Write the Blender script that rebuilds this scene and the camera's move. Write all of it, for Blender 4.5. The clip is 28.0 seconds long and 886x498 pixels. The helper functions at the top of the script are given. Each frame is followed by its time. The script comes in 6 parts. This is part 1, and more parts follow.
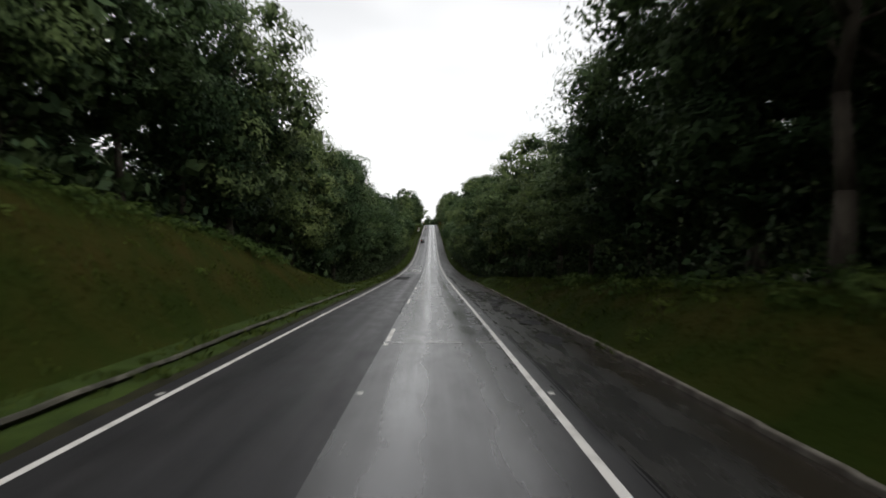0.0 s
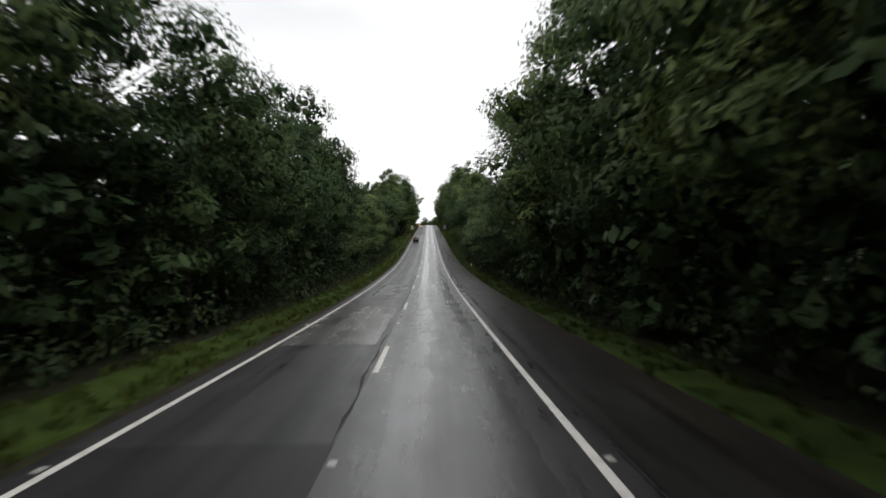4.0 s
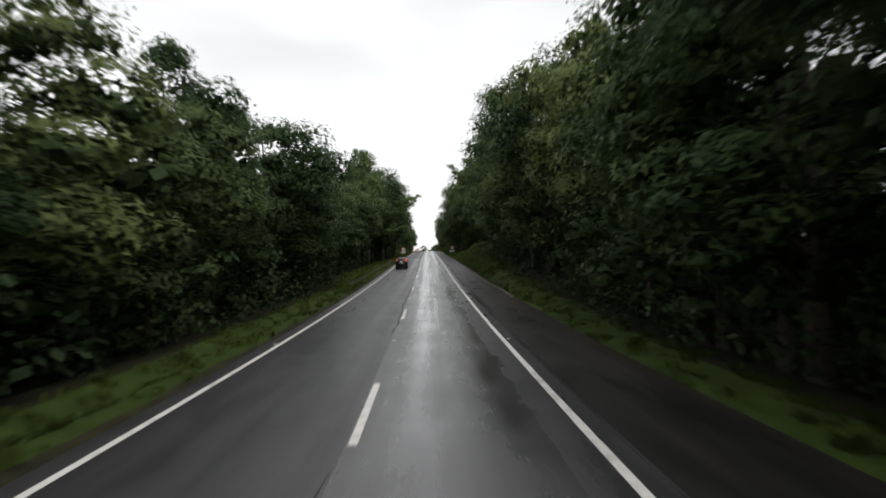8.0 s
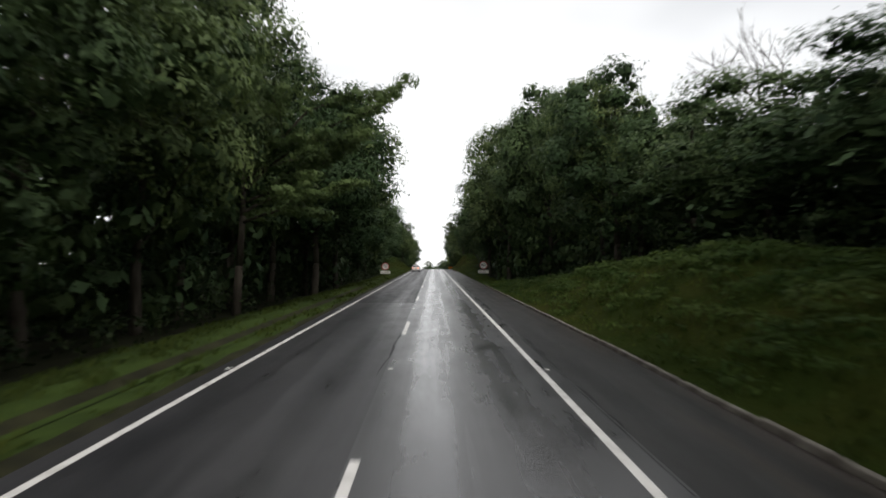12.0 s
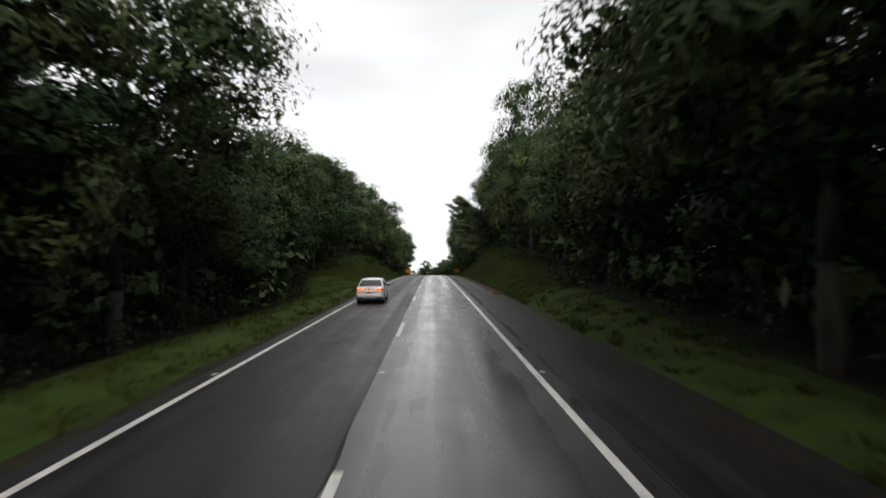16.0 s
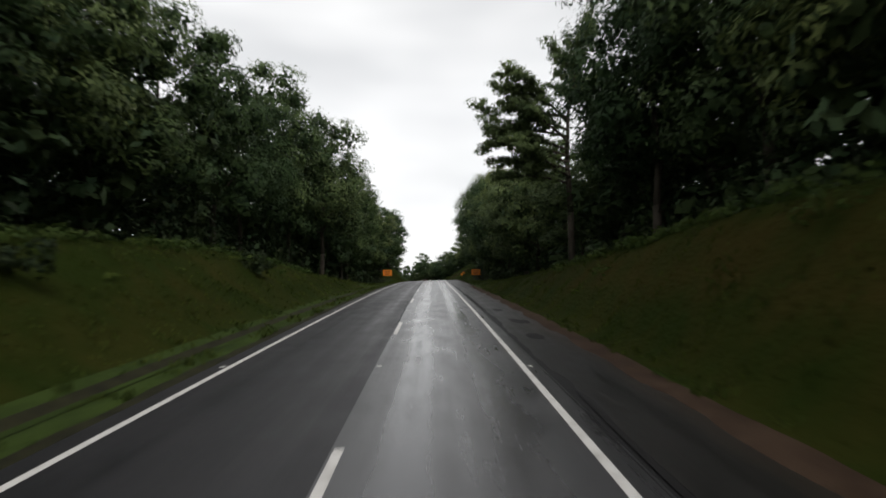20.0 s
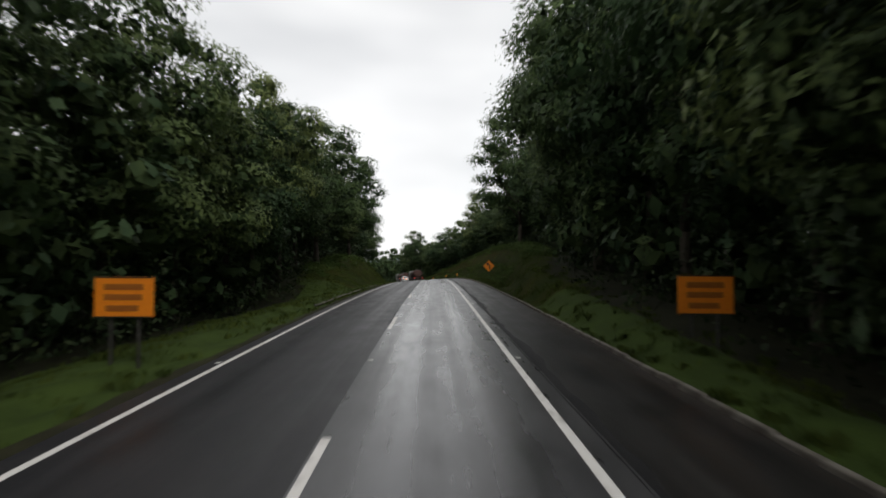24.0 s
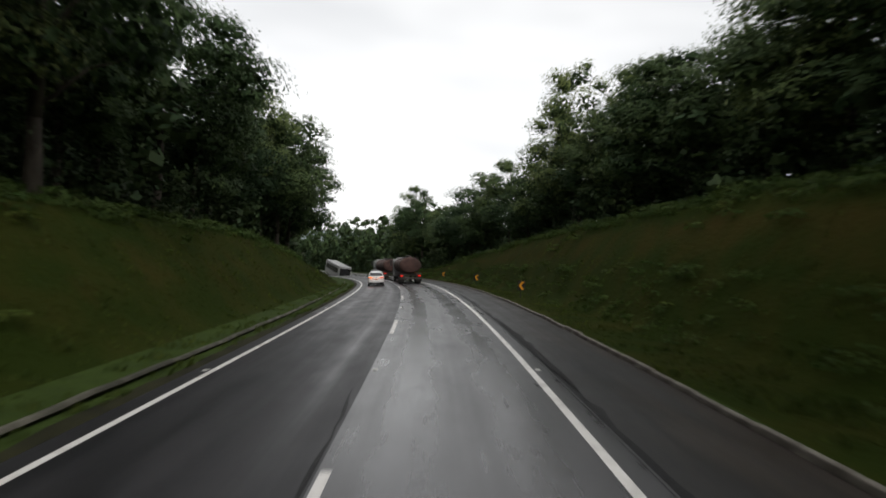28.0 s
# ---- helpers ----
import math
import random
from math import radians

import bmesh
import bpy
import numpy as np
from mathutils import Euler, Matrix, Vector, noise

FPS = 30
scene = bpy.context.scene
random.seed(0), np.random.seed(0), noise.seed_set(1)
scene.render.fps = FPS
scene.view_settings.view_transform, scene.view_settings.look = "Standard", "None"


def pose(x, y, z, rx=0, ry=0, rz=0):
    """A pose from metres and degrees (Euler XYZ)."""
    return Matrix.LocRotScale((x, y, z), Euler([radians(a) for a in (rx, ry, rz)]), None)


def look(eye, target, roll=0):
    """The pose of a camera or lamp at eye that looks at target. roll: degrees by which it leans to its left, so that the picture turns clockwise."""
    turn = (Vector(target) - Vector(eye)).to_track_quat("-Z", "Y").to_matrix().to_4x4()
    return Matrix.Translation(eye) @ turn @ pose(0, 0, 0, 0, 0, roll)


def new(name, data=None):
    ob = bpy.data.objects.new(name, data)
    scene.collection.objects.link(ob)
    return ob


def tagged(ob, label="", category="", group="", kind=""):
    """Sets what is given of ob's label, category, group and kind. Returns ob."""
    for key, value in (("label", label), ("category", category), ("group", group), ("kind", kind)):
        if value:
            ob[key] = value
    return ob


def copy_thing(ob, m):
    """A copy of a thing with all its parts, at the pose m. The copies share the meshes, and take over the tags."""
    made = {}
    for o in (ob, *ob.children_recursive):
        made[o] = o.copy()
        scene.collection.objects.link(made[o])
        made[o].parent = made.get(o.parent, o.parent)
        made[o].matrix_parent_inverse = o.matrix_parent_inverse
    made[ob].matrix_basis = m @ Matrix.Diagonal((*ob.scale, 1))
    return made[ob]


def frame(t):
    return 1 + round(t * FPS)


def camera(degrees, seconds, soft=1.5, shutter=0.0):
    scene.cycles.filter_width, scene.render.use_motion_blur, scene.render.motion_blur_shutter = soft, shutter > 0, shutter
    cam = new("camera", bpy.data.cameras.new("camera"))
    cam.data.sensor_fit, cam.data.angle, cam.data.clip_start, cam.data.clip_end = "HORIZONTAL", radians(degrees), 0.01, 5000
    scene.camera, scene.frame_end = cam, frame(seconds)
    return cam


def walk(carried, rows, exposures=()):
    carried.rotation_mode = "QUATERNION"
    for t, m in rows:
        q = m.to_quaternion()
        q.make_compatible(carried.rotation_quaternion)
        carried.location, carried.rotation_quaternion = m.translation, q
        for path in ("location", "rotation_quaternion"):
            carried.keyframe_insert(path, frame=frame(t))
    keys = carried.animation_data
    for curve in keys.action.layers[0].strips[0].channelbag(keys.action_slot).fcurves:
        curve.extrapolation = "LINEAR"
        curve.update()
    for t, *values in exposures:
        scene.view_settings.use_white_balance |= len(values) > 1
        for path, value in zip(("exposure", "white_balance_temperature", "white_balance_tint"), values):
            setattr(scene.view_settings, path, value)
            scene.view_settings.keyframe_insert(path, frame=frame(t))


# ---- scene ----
cam = camera(77.0, 28.0, soft=1.7, shutter=0.35)

# ---- the road's line: slope, curve and banking along its length s (metres) ----
S0, S1 = -60, 1000
SS = np.arange(S0, S1 + 1, 1.0)
SLOPE = np.interp(SS, np.arange(0, 841, 40.0), [-2.94, -3.38, -3.03, -1.78, -0.15, 1.95, 3.02, 2.59, 2.56, 2.65, 2.34, 1.38,
                  0.71, 0.16, -1.04, -2.25, -3.45, -3.85, -3.6, -3.2, -2.6, -1.83])
BEND = np.interp(SS, [440, 480, 520, 560, 600, 640, 680, 720, 790, 830], [0, -0.11, -0.29, 0.22, 1.67, 3.41, 5.13, 6.5, 6.5, 0]) / 1000
BANK = np.radians(np.interp(SS, [480, 580, 640, 900], [0, 3.6, 4.2, 4.2]))
HEAD = np.cumsum(BEND)
SLO = np.radians(SLOPE)
RX, RY, RZ = np.cumsum(-np.sin(HEAD) * np.cos(SLO)), np.cumsum(np.cos(HEAD) * np.cos(SLO)), np.cumsum(np.sin(SLO))
ZERO = int(-S0)
RX, RY, RZ = RX - RX[ZERO], RY - RY[ZERO], RZ - RZ[ZERO]


def way(s, lat, h=0.0):
    """World places (arrays) at s along the road, lat to its right and h over its surface."""
    s, lat, h = np.broadcast_arrays(np.asarray(s, float), np.asarray(lat, float), np.asarray(h, float))
    x, y, z, hd, bk = (np.interp(s, SS, a) for a in (RX, RY, RZ, HEAD, BANK))
    fade = np.clip((14 - np.abs(lat)) / 8, 0, 1)
    return np.stack([x + lat * np.cos(hd), y + lat * np.sin(hd), z + np.clip(lat, -14, 14) * np.sin(bk) * fade + h], -1)


def spot(s, lat, h=0.0, turn=0.0, scale=1.0, tilt=0.0):
    """A pose on the road, heading along it."""
    hd, sl, bk = (math.degrees(np.interp(s, SS, a)) for a in (HEAD, SLO, BANK))
    p = way(s, lat, h)
    m = pose(*p, sl * tilt, -bk * tilt, hd + turn)
    return m @ Matrix.Diagonal((scale, scale, scale, 1)) if np.isscalar(scale) else m @ Matrix.Diagonal((*scale, 1))


# ---- the drive: seconds, s, lat, yaw, pitch and roll against the road ----
DRIVE = [
    (0, 3.41, 1.42, -1.22, 0.82, -0.26), (1, 23.75, 1.41, -1.49, 0.82, -0.05), (2, 44.51, 1.40, -1.18, 0.95, 0.10),
    (3, 65.55, 1.44, -1.46, 1.40, 0.90), (6, 129.21, 1.15, -1.55, 0.18, -0.37), (7, 150.36, 1.19, -1.53, 0.21, 0.28),
    (8, 171.94, 1.19, -1.56, 1.51, 1.07), (9, 193.43, 1.11, -1.54, 0.12, -0.27), (10, 214.79, 1.14, -0.91, 0.50, -0.22),
    (11, 235.96, 1.01, -1.00, 1.13, -0.52), (12, 256.75, 1.04, -1.05, 0.84, -0.35), (15, 317.27, 1.21, -1.10, 0.60, -0.19),
    (16, 337.09, 1.22, -1.13, 0.98, 0.23), (17, 356.84, 1.24, -1.25, 1.05, 0.11), (18, 376.55, 1.29, -0.83, 1.31, 0.45),
    (19, 396.38, 1.29, -1.05, 0.61, 0.11), (20, 416.28, 1.32, -1.23, 0.85, -0.01), (21, 435.82, 1.38, -1.39, 0.75, 0.16),
    (24, 496.02, 1.56, -1.39, 0.52, 0.26), (25, 515.74, 1.51, -1.74, 0.20, -0.46), (26, 535.84, 1.57, -0.97, 0.44, -0.57),
    (27, 556.12, 1.51, -0.90, 0.43, -0.80), (27.5, 566.59, 1.42, -0.96, 0.51, -0.10), (28, 577.48, 1.34, -0.56, 0.45, -0.43)]
EYE = 2.65
rows = []
for t, s, lat, yaw, pitch, roll in DRIVE:
    hd, sl, bk = (math.degrees(np.interp(s, SS, a)) for a in (HEAD, SLO, BANK))
    e = way(s, lat - EYE * math.sin(math.radians(bk)), EYE)
    rows.append((t, pose(*e, 90 + sl + pitch, roll - bk, hd + yaw)))
walk(cam, rows, exposures=[(0, 0.33), (3, 0.42), (6, 0.40), (8, 0.37), (10, 0.36), (11, 0.38), (12, 0.5), (15, 0.36), (16, 0.33), (17, 0.16), (19, 0.18), (21, 0.2), (24, 0.18), (25, 0.24), (27, 0.14), (28, 0.3)])

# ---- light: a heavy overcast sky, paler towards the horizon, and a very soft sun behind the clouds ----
world = bpy.data.worlds.new("overcast_sky")
scene.world = world
world.use_nodes = True
wn, wl = world.node_tree.nodes, world.node_tree.links
wn.clear()
sky = wn.new("ShaderNodeTexSky")
sky.sky_type, sky.sun_disc, sky.sun_elevation, sky.sun_rotation = "NISHITA", False, radians(54), radians(159)
coord = wn.new("ShaderNodeTexCoord")
stretch = wn.new("ShaderNodeMapping")
stretch.inputs["Scale"].default_value = (1.7, 1.7, 5.0)
stretch.inputs["Location"].default_value = (0.3, 0.0, 0.55)
clouds = wn.new("ShaderNodeTexNoise")
clouds.inputs["Scale"].default_value, clouds.inputs["Detail"].default_value, clouds.inputs["Roughness"].default_value = 1.0, 3, 0.45
shade = wn.new("ShaderNodeValToRGB")
shade.color_ramp.elements[0].position, shade.color_ramp.elements[0].color = 0.34, (0.67, 0.68, 0.695, 1)
shade.color_ramp.elements[1].position, shade.color_ramp.elements[1].color = 0.64, (1.02, 1.02, 1.02, 1)
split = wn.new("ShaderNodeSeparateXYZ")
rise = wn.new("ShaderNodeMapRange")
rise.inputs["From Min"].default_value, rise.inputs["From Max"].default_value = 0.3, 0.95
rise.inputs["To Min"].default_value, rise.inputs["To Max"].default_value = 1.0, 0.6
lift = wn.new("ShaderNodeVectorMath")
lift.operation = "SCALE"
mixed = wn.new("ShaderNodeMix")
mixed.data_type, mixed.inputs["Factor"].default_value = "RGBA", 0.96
dim = wn.new("ShaderNodeVectorMath")
dim.operation = "SCALE"
dim.inputs["Scale"].default_value = 0.1
back = wn.new("ShaderNodeBackground")
back.inputs["Strength"].default_value = 1.0
wout = wn.new("ShaderNodeOutputWorld")
wl.new(coord.outputs["Generated"], stretch.inputs["Vector"])
wl.new(stretch.outputs["Vector"], clouds.inputs["Vector"])
wl.new(clouds.outputs["Fac"], shade.inputs["Fac"])
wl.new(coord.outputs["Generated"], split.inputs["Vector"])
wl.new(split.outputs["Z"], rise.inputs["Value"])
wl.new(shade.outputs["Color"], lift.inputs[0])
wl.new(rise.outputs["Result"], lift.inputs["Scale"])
wl.new(sky.outputs["Color"], dim.inputs[0])
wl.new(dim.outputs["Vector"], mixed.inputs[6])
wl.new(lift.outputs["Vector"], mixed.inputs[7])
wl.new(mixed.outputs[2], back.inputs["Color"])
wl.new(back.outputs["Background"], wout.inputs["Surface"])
sun = new("sun", bpy.data.lights.new("sun", "SUN"))
sun.data.energy, sun.data.angle, sun.data.color = 1.05, radians(30), (1.0, 0.96, 0.92)
sun.matrix_world = look((0, 0, 240), (-62, 162, 0))


# ---- materials ----
def mat(name, color, rough=0.6, metal=0.0, color2=None, scale=5.0, detail=6, bump=0.0, bscale=60.0, spec=0.5, coat=0.0, lo=0.35, hi=0.65,
        rough2=None, emit=None, power=0.0, vector="Object", stretch=(1, 1, 1), rnd=0.0, island=0.0, trans=0.0, bdist=0.02, dry=None):
    m = bpy.data.materials.new(name)
    m.use_nodes = True
    n, l = m.node_tree.nodes, m.node_tree.links
    b = n["Principled BSDF"]
    b.inputs["Base Color"].default_value = (*color, 1)
    b.inputs["Roughness"].default_value, b.inputs["Metallic"].default_value = rough, metal
    b.inputs["Specular IOR Level"].default_value, b.inputs["Coat Weight"].default_value = spec, coat
    b.inputs["Coat Roughness"].default_value = 0.08
    if emit:
        b.inputs["Emission Color"].default_value, b.inputs["Emission Strength"].default_value = (*emit, 1), power
    tc = n.new("ShaderNodeTexCoord")
    mp = n.new("ShaderNodeMapping")
    mp.inputs["Scale"].default_value = stretch
    l.new(tc.outputs[vector], mp.inputs["Vector"])
    if color2:
        tx = n.new("ShaderNodeTexNoise")
        tx.inputs["Scale"].default_value, tx.inputs["Detail"].default_value, tx.inputs["Roughness"].default_value = scale, detail, 0.62
        l.new(mp.outputs["Vector"], tx.inputs["Vector"])
        rp = n.new("ShaderNodeValToRGB")
        rp.color_ramp.elements[0].position, rp.color_ramp.elements[0].color = lo, (*color, 1)
        rp.color_ramp.elements[1].position, rp.color_ramp.elements[1].color = hi, (*color2, 1)
        l.new(tx.outputs["Fac"], rp.inputs["Fac"])
        last = rp.outputs["Color"]
        if dry:
            # parched grass where the mesh says so, broken up by noise
            at = n.new("ShaderNodeAttribute")
            at.attribute_name = "dry"
            t3 = n.new("ShaderNodeTexNoise")
            t3.inputs["Scale"].default_value, t3.inputs["Detail"].default_value, t3.inputs["Roughness"].default_value = 0.45, 9, 0.6
            l.new(mp.outputs["Vector"], t3.inputs["Vector"])
            ad = n.new("ShaderNodeMath")
            ad.operation = "MULTIPLY_ADD"
            l.new(t3.outputs["Fac"], ad.inputs[0])
            ad.inputs[1].default_value = 1.5
            l.new(at.outputs["Fac"], ad.inputs[2])
            mf = n.new("ShaderNodeMapRange")
            mf.inputs["From Min"].default_value, mf.inputs["From Max"].default_value = 0.95, 1.65
            l.new(ad.outputs[0], mf.inputs["Value"])
            dm = n.new("ShaderNodeMix")
            dm.data_type = "RGBA"
            dm.inputs[7].default_value = (*dry, 1)
            l.new(mf.outputs["Result"], dm.inputs["Factor"])
            l.new(last, dm.inputs[6])
            last = dm.outputs[2]
        if rnd or island:
            hs = n.new("ShaderNodeHueSaturation")
            src = n.new("ShaderNodeObjectInfo").outputs["Random"] if rnd else n.new("ShaderNodeNewGeometry").outputs["Random Per Island"]
            k = rnd or island
            mr = n.new("ShaderNodeMapRange")
            mr.inputs["To Min"].default_value, mr.inputs["To Max"].default_value = 1 - k, 1 + k
            l.new(src, mr.inputs["Value"])
            l.new(mr.outputs["Result"], hs.inputs["Value"])
            mh = n.new("ShaderNodeMapRange")
            mh.inputs["To Min"].default_value, mh.inputs["To Max"].default_value = 0.5 + 0.03 * k, 0.5 - 0.10 * k
            l.new(src, mh.inputs["Value"])
            l.new(mh.outputs["Result"], hs.inputs["Hue"])
            l.new(last, hs.inputs["Color"])
            last = hs.outputs["Color"]
            if rnd and island:
                h2 = n.new("ShaderNodeHueSaturation")
                m2 = n.new("ShaderNodeMapRange")
                m2.inputs["To Min"].default_value, m2.inputs["To Max"].default_value = 1 - island, 1 + island
                l.new(n.new("ShaderNodeNewGeometry").outputs["Random Per Island"], m2.inputs["Value"])
                l.new(m2.outputs["Result"], h2.inputs["Value"])
                l.new(last, h2.inputs["Color"])
                last = h2.outputs["Color"]
        l.new(last, b.inputs["Base Color"])
        if trans:
            tr = n.new("ShaderNodeBsdfTranslucent")
            l.new(last, tr.inputs["Color"])
            mx = n.new("ShaderNodeMixShader")
            mx.inputs["Fac"].default_value = trans
            l.new(b.outputs["BSDF"], mx.inputs[1])
            l.new(tr.outputs["BSDF"], mx.inputs[2])
            l.new(mx.outputs["Shader"], n["Material Output"].inputs["Surface"])
        if rough2 is not None:
            r2 = n.new("ShaderNodeMapRange")
            r2.inputs["From Min"].default_value, r2.inputs["From Max"].default_value = lo, hi
            r2.inputs["To Min"].default_value, r2.inputs["To Max"].default_value = rough, rough2
            l.new(tx.outputs["Fac"], r2.inputs["Value"])
            l.new(r2.outputs["Result"], b.inputs["Roughness"])
    if bump:
        t2 = n.new("ShaderNodeTexNoise")
        t2.inputs["Scale"].default_value, t2.inputs["Detail"].default_value = bscale, 4
        l.new(tc.outputs[vector], t2.inputs["Vector"])
        bp = n.new("ShaderNodeBump")
        bp.inputs["Strength"].default_value, bp.inputs["Distance"].default_value = bump, bdist
        l.new(t2.outputs["Fac"], bp.inputs["Height"])
        l.new(bp.outputs["Normal"], b.inputs["Normal"])
    return m


def asphalt(name, dark, light, rough, wet, dirt=None, spec=0.5):
    """Wet asphalt on the road's own coordinates (u across, v along, metres): worn wheel tracks, stains, fine chippings."""
    m = bpy.data.materials.new(name)
    m.use_nodes = True
    n, l = m.node_tree.nodes, m.node_tree.links
    b = n["Principled BSDF"]
    b.inputs["Specular IOR Level"].default_value = spec
    uv = n.new("ShaderNodeUVMap")

    def noisy(sx, sy, detail=5, rgh=0.6):
        mp = n.new("ShaderNodeMapping")
        mp.inputs["Scale"].default_value = (sx, sy, 1)
        l.new(uv.outputs["UV"], mp.inputs["Vector"])
        tx = n.new("ShaderNodeTexNoise")
        tx.inputs["Scale"].default_value, tx.inputs["Detail"].default_value, tx.inputs["Roughness"].default_value = 1, detail, rgh
        l.new(mp.outputs["Vector"], tx.inputs["Vector"])
        return tx.outputs["Fac"]

    def math2(op, a, c):
        q = n.new("ShaderNodeMath")
        q.operation = op
        for i, v in enumerate((a, c)):
            if isinstance(v, (int, float)):
                q.inputs[i].default_value = v
            else:
                l.new(v, q.inputs[i])
        return q.outputs[0]

    sep = n.new("ShaderNodeSeparateXYZ")
    l.new(uv.outputs["UV"], sep.inputs["Vector"])
    # wheel tracks lie 0.9 m either side of each lane's middle, which is 1.8 m from the road's
    lane = math2("ABSOLUTE", math2("SUBTRACT", math2("ABSOLUTE", sep.outputs["X"], 0), 1.8), 0)
    track = math2("ABSOLUTE", math2("SUBTRACT", lane, 0.85), 0)
    worn = n.new("ShaderNodeMapRange")
    worn.interpolation_type = "SMOOTHSTEP"
    worn.inputs["From Min"].default_value, worn.inputs["From Max"].default_value = 0.55, 0.1
    l.new(track, worn.inputs["Value"])
    big, streak, fine = noisy(0.35, 0.06), noisy(2.2, 0.05), noisy(55, 55, 3)
    mottle = noisy(1.3, 0.5)
    tone = math2("ADD", math2("MULTIPLY", big, 0.45), math2("ADD", math2("MULTIPLY", streak, 0.3), math2("MULTIPLY", mottle, 0.25)))
    rp = n.new("ShaderNodeValToRGB")
    rp.color_ramp.elements[0].position, rp.color_ramp.elements[0].color = 0.38, (*dark, 1)
    rp.color_ramp.elements[1].position, rp.color_ramp.elements[1].color = 0.62, (*light, 1)
    l.new(tone, rp.inputs["Fac"])
    speck = n.new("ShaderNodeMix")
    speck.data_type, speck.blend_type, speck.inputs["Factor"].default_value = "RGBA", "OVERLAY", 0.45
    l.new(rp.outputs["Color"], speck.inputs[6])
    l.new(fine, speck.inputs[7])
    col = speck.outputs[2]
    if dirt:
        dm = n.new("ShaderNodeMix")
        dm.data_type = "RGBA"
        dm.inputs[7].default_value = (*dirt, 1)
        l.new(col, dm.inputs[6])
        mr = n.new("ShaderNodeMapRange")
        mr.inputs["From Min"].default_value, mr.inputs["From Max"].default_value = 0.47, 0.62
        l.new(math2("ADD", noisy(0.9, 0.09), math2("MULTIPLY", math2("SUBTRACT", sep.outputs["X"], 5.6), 0.13)), mr.inputs["Value"])
        l.new(mr.outputs["Result"], dm.inputs["Factor"])
        col = dm.outputs[2]
    l.new(col, b.inputs["Base Color"])
    rr = math2("SUBTRACT", math2("ADD", rough, math2("MULTIPLY", math2("SUBTRACT", math2("ADD", streak, mottle), 1.0), 0.34)),
               math2("MULTIPLY", worn.outputs["Result"], wet))
    cl = n.new("ShaderNodeClamp")
    cl.inputs["Min"].default_value, cl.inputs["Max"].default_value = 0.14, 0.85
    l.new(rr, cl.inputs["Value"])
    l.new(cl.outputs["Result"], b.inputs["Roughness"])
    bp = n.new("ShaderNodeBump")
    bp.inputs["Strength"].default_value, bp.inputs["Distance"].default_value = 0.25, 0.006
    l.new(fine, bp.inputs["Height"])
    l.new(bp.outputs["Normal"], b.inputs["Normal"])
    return m


M_ROAD = asphalt("wet_asphalt", (0.026, 0.026, 0.028), (0.055, 0.054, 0.056), 0.32, 0.10, spec=0.8)
M_LEFT = asphalt("wet_asphalt_newer", (0.014, 0.014, 0.016), (0.029, 0.028, 0.030), 0.50, 0.08, spec=0.34)
M_OLD = asphalt("wet_asphalt_older", (0.022, 0.022, 0.024), (0.044, 0.043, 0.045), 0.42, 0.08, spec=0.5)
M_SHOULDER = asphalt("worn_shoulder", (0.005, 0.005, 0.005), (0.020, 0.018, 0.016), 0.46, 0.02, dirt=(0.026, 0.020, 0.015), spec=0.42)
M_WORN = asphalt("grey_shoulder", (0.024, 0.024, 0.024), (0.060, 0.058, 0.054), 0.27, 0.06, dirt=(0.030, 0.025, 0.020), spec=0.55)
M_PATCH = asphalt("dark_patch", (0.005, 0.005, 0.006), (0.010, 0.010, 0.011), 0.78, 0.03, spec=0.2)
M_PALE = asphalt("pale_patch", (0.11, 0.11, 0.11), (0.17, 0.17, 0.165), 0.26, 0.05)
M_TAR = mat("tar_seam", (0.006, 0.006, 0.007), 0.62, color2=(0.016, 0.016, 0.016), scale=4, bump=0.3, spec=0.25)
M_LINE = mat("road_paint", (0.50, 0.48, 0.45), 0.5, color2=(0.74, 0.72, 0.69), scale=3.0, detail=9, lo=0.34, hi=0.5, bump=0.2, bscale=90)
M_STUD = mat("stud_white", (0.62, 0.62, 0.58), 0.35, color2=(0.75, 0.75, 0.72), scale=20)
M_KERB = mat("weathered_concrete", (0.040, 0.030, 0.021), 0.85, color2=(0.22, 0.20, 0.17), scale=1.7, detail=10, bump=0.5, bscale=30)
M_DRAIN = mat("mossy_concrete", (0.045, 0.044, 0.030), 0.9, color2=(0.15, 0.14, 0.11), scale=1.1, detail=10, bump=0.5, bscale=25, lo=0.45, hi=0.7)
# inner leaves coloured darker than the outer ones, as shade inside the crowns
M_CORE_SHADED = mat("leaves_inner_shaded", (0.021, 0.044, 0.016), 0.7, color2=(0.044, 0.078, 0.027), scale=1.2, rnd=0.3, bump=0.6, bscale=7, spec=0.15)
M_GROUND = mat("verge_soil_and_grass", (0.025, 0.041, 0.009), 0.95, color2=(0.044, 0.070, 0.014), scale=0.8, detail=10, bump=0.9, bscale=14, spec=0.1)
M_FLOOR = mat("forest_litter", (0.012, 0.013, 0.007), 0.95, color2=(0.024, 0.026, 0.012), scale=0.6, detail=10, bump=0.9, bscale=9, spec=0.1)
M_BANKS = mat("bank_soil_and_grass", (0.0189, 0.0292, 0.0047), 0.95, color2=(0.0335, 0.0344, 0.0069), scale=0.35, detail=12, bump=1.0, bscale=5, spec=0.03, lo=0.42, hi=0.72, bdist=0.07, dry=(0.0456, 0.0335, 0.0086))
M_GRASS = mat("grass_blades", (0.040, 0.066, 0.011), 0.6, color2=(0.073, 0.102, 0.018), scale=0.35, island=0.2, spec=0.15, trans=0.5)
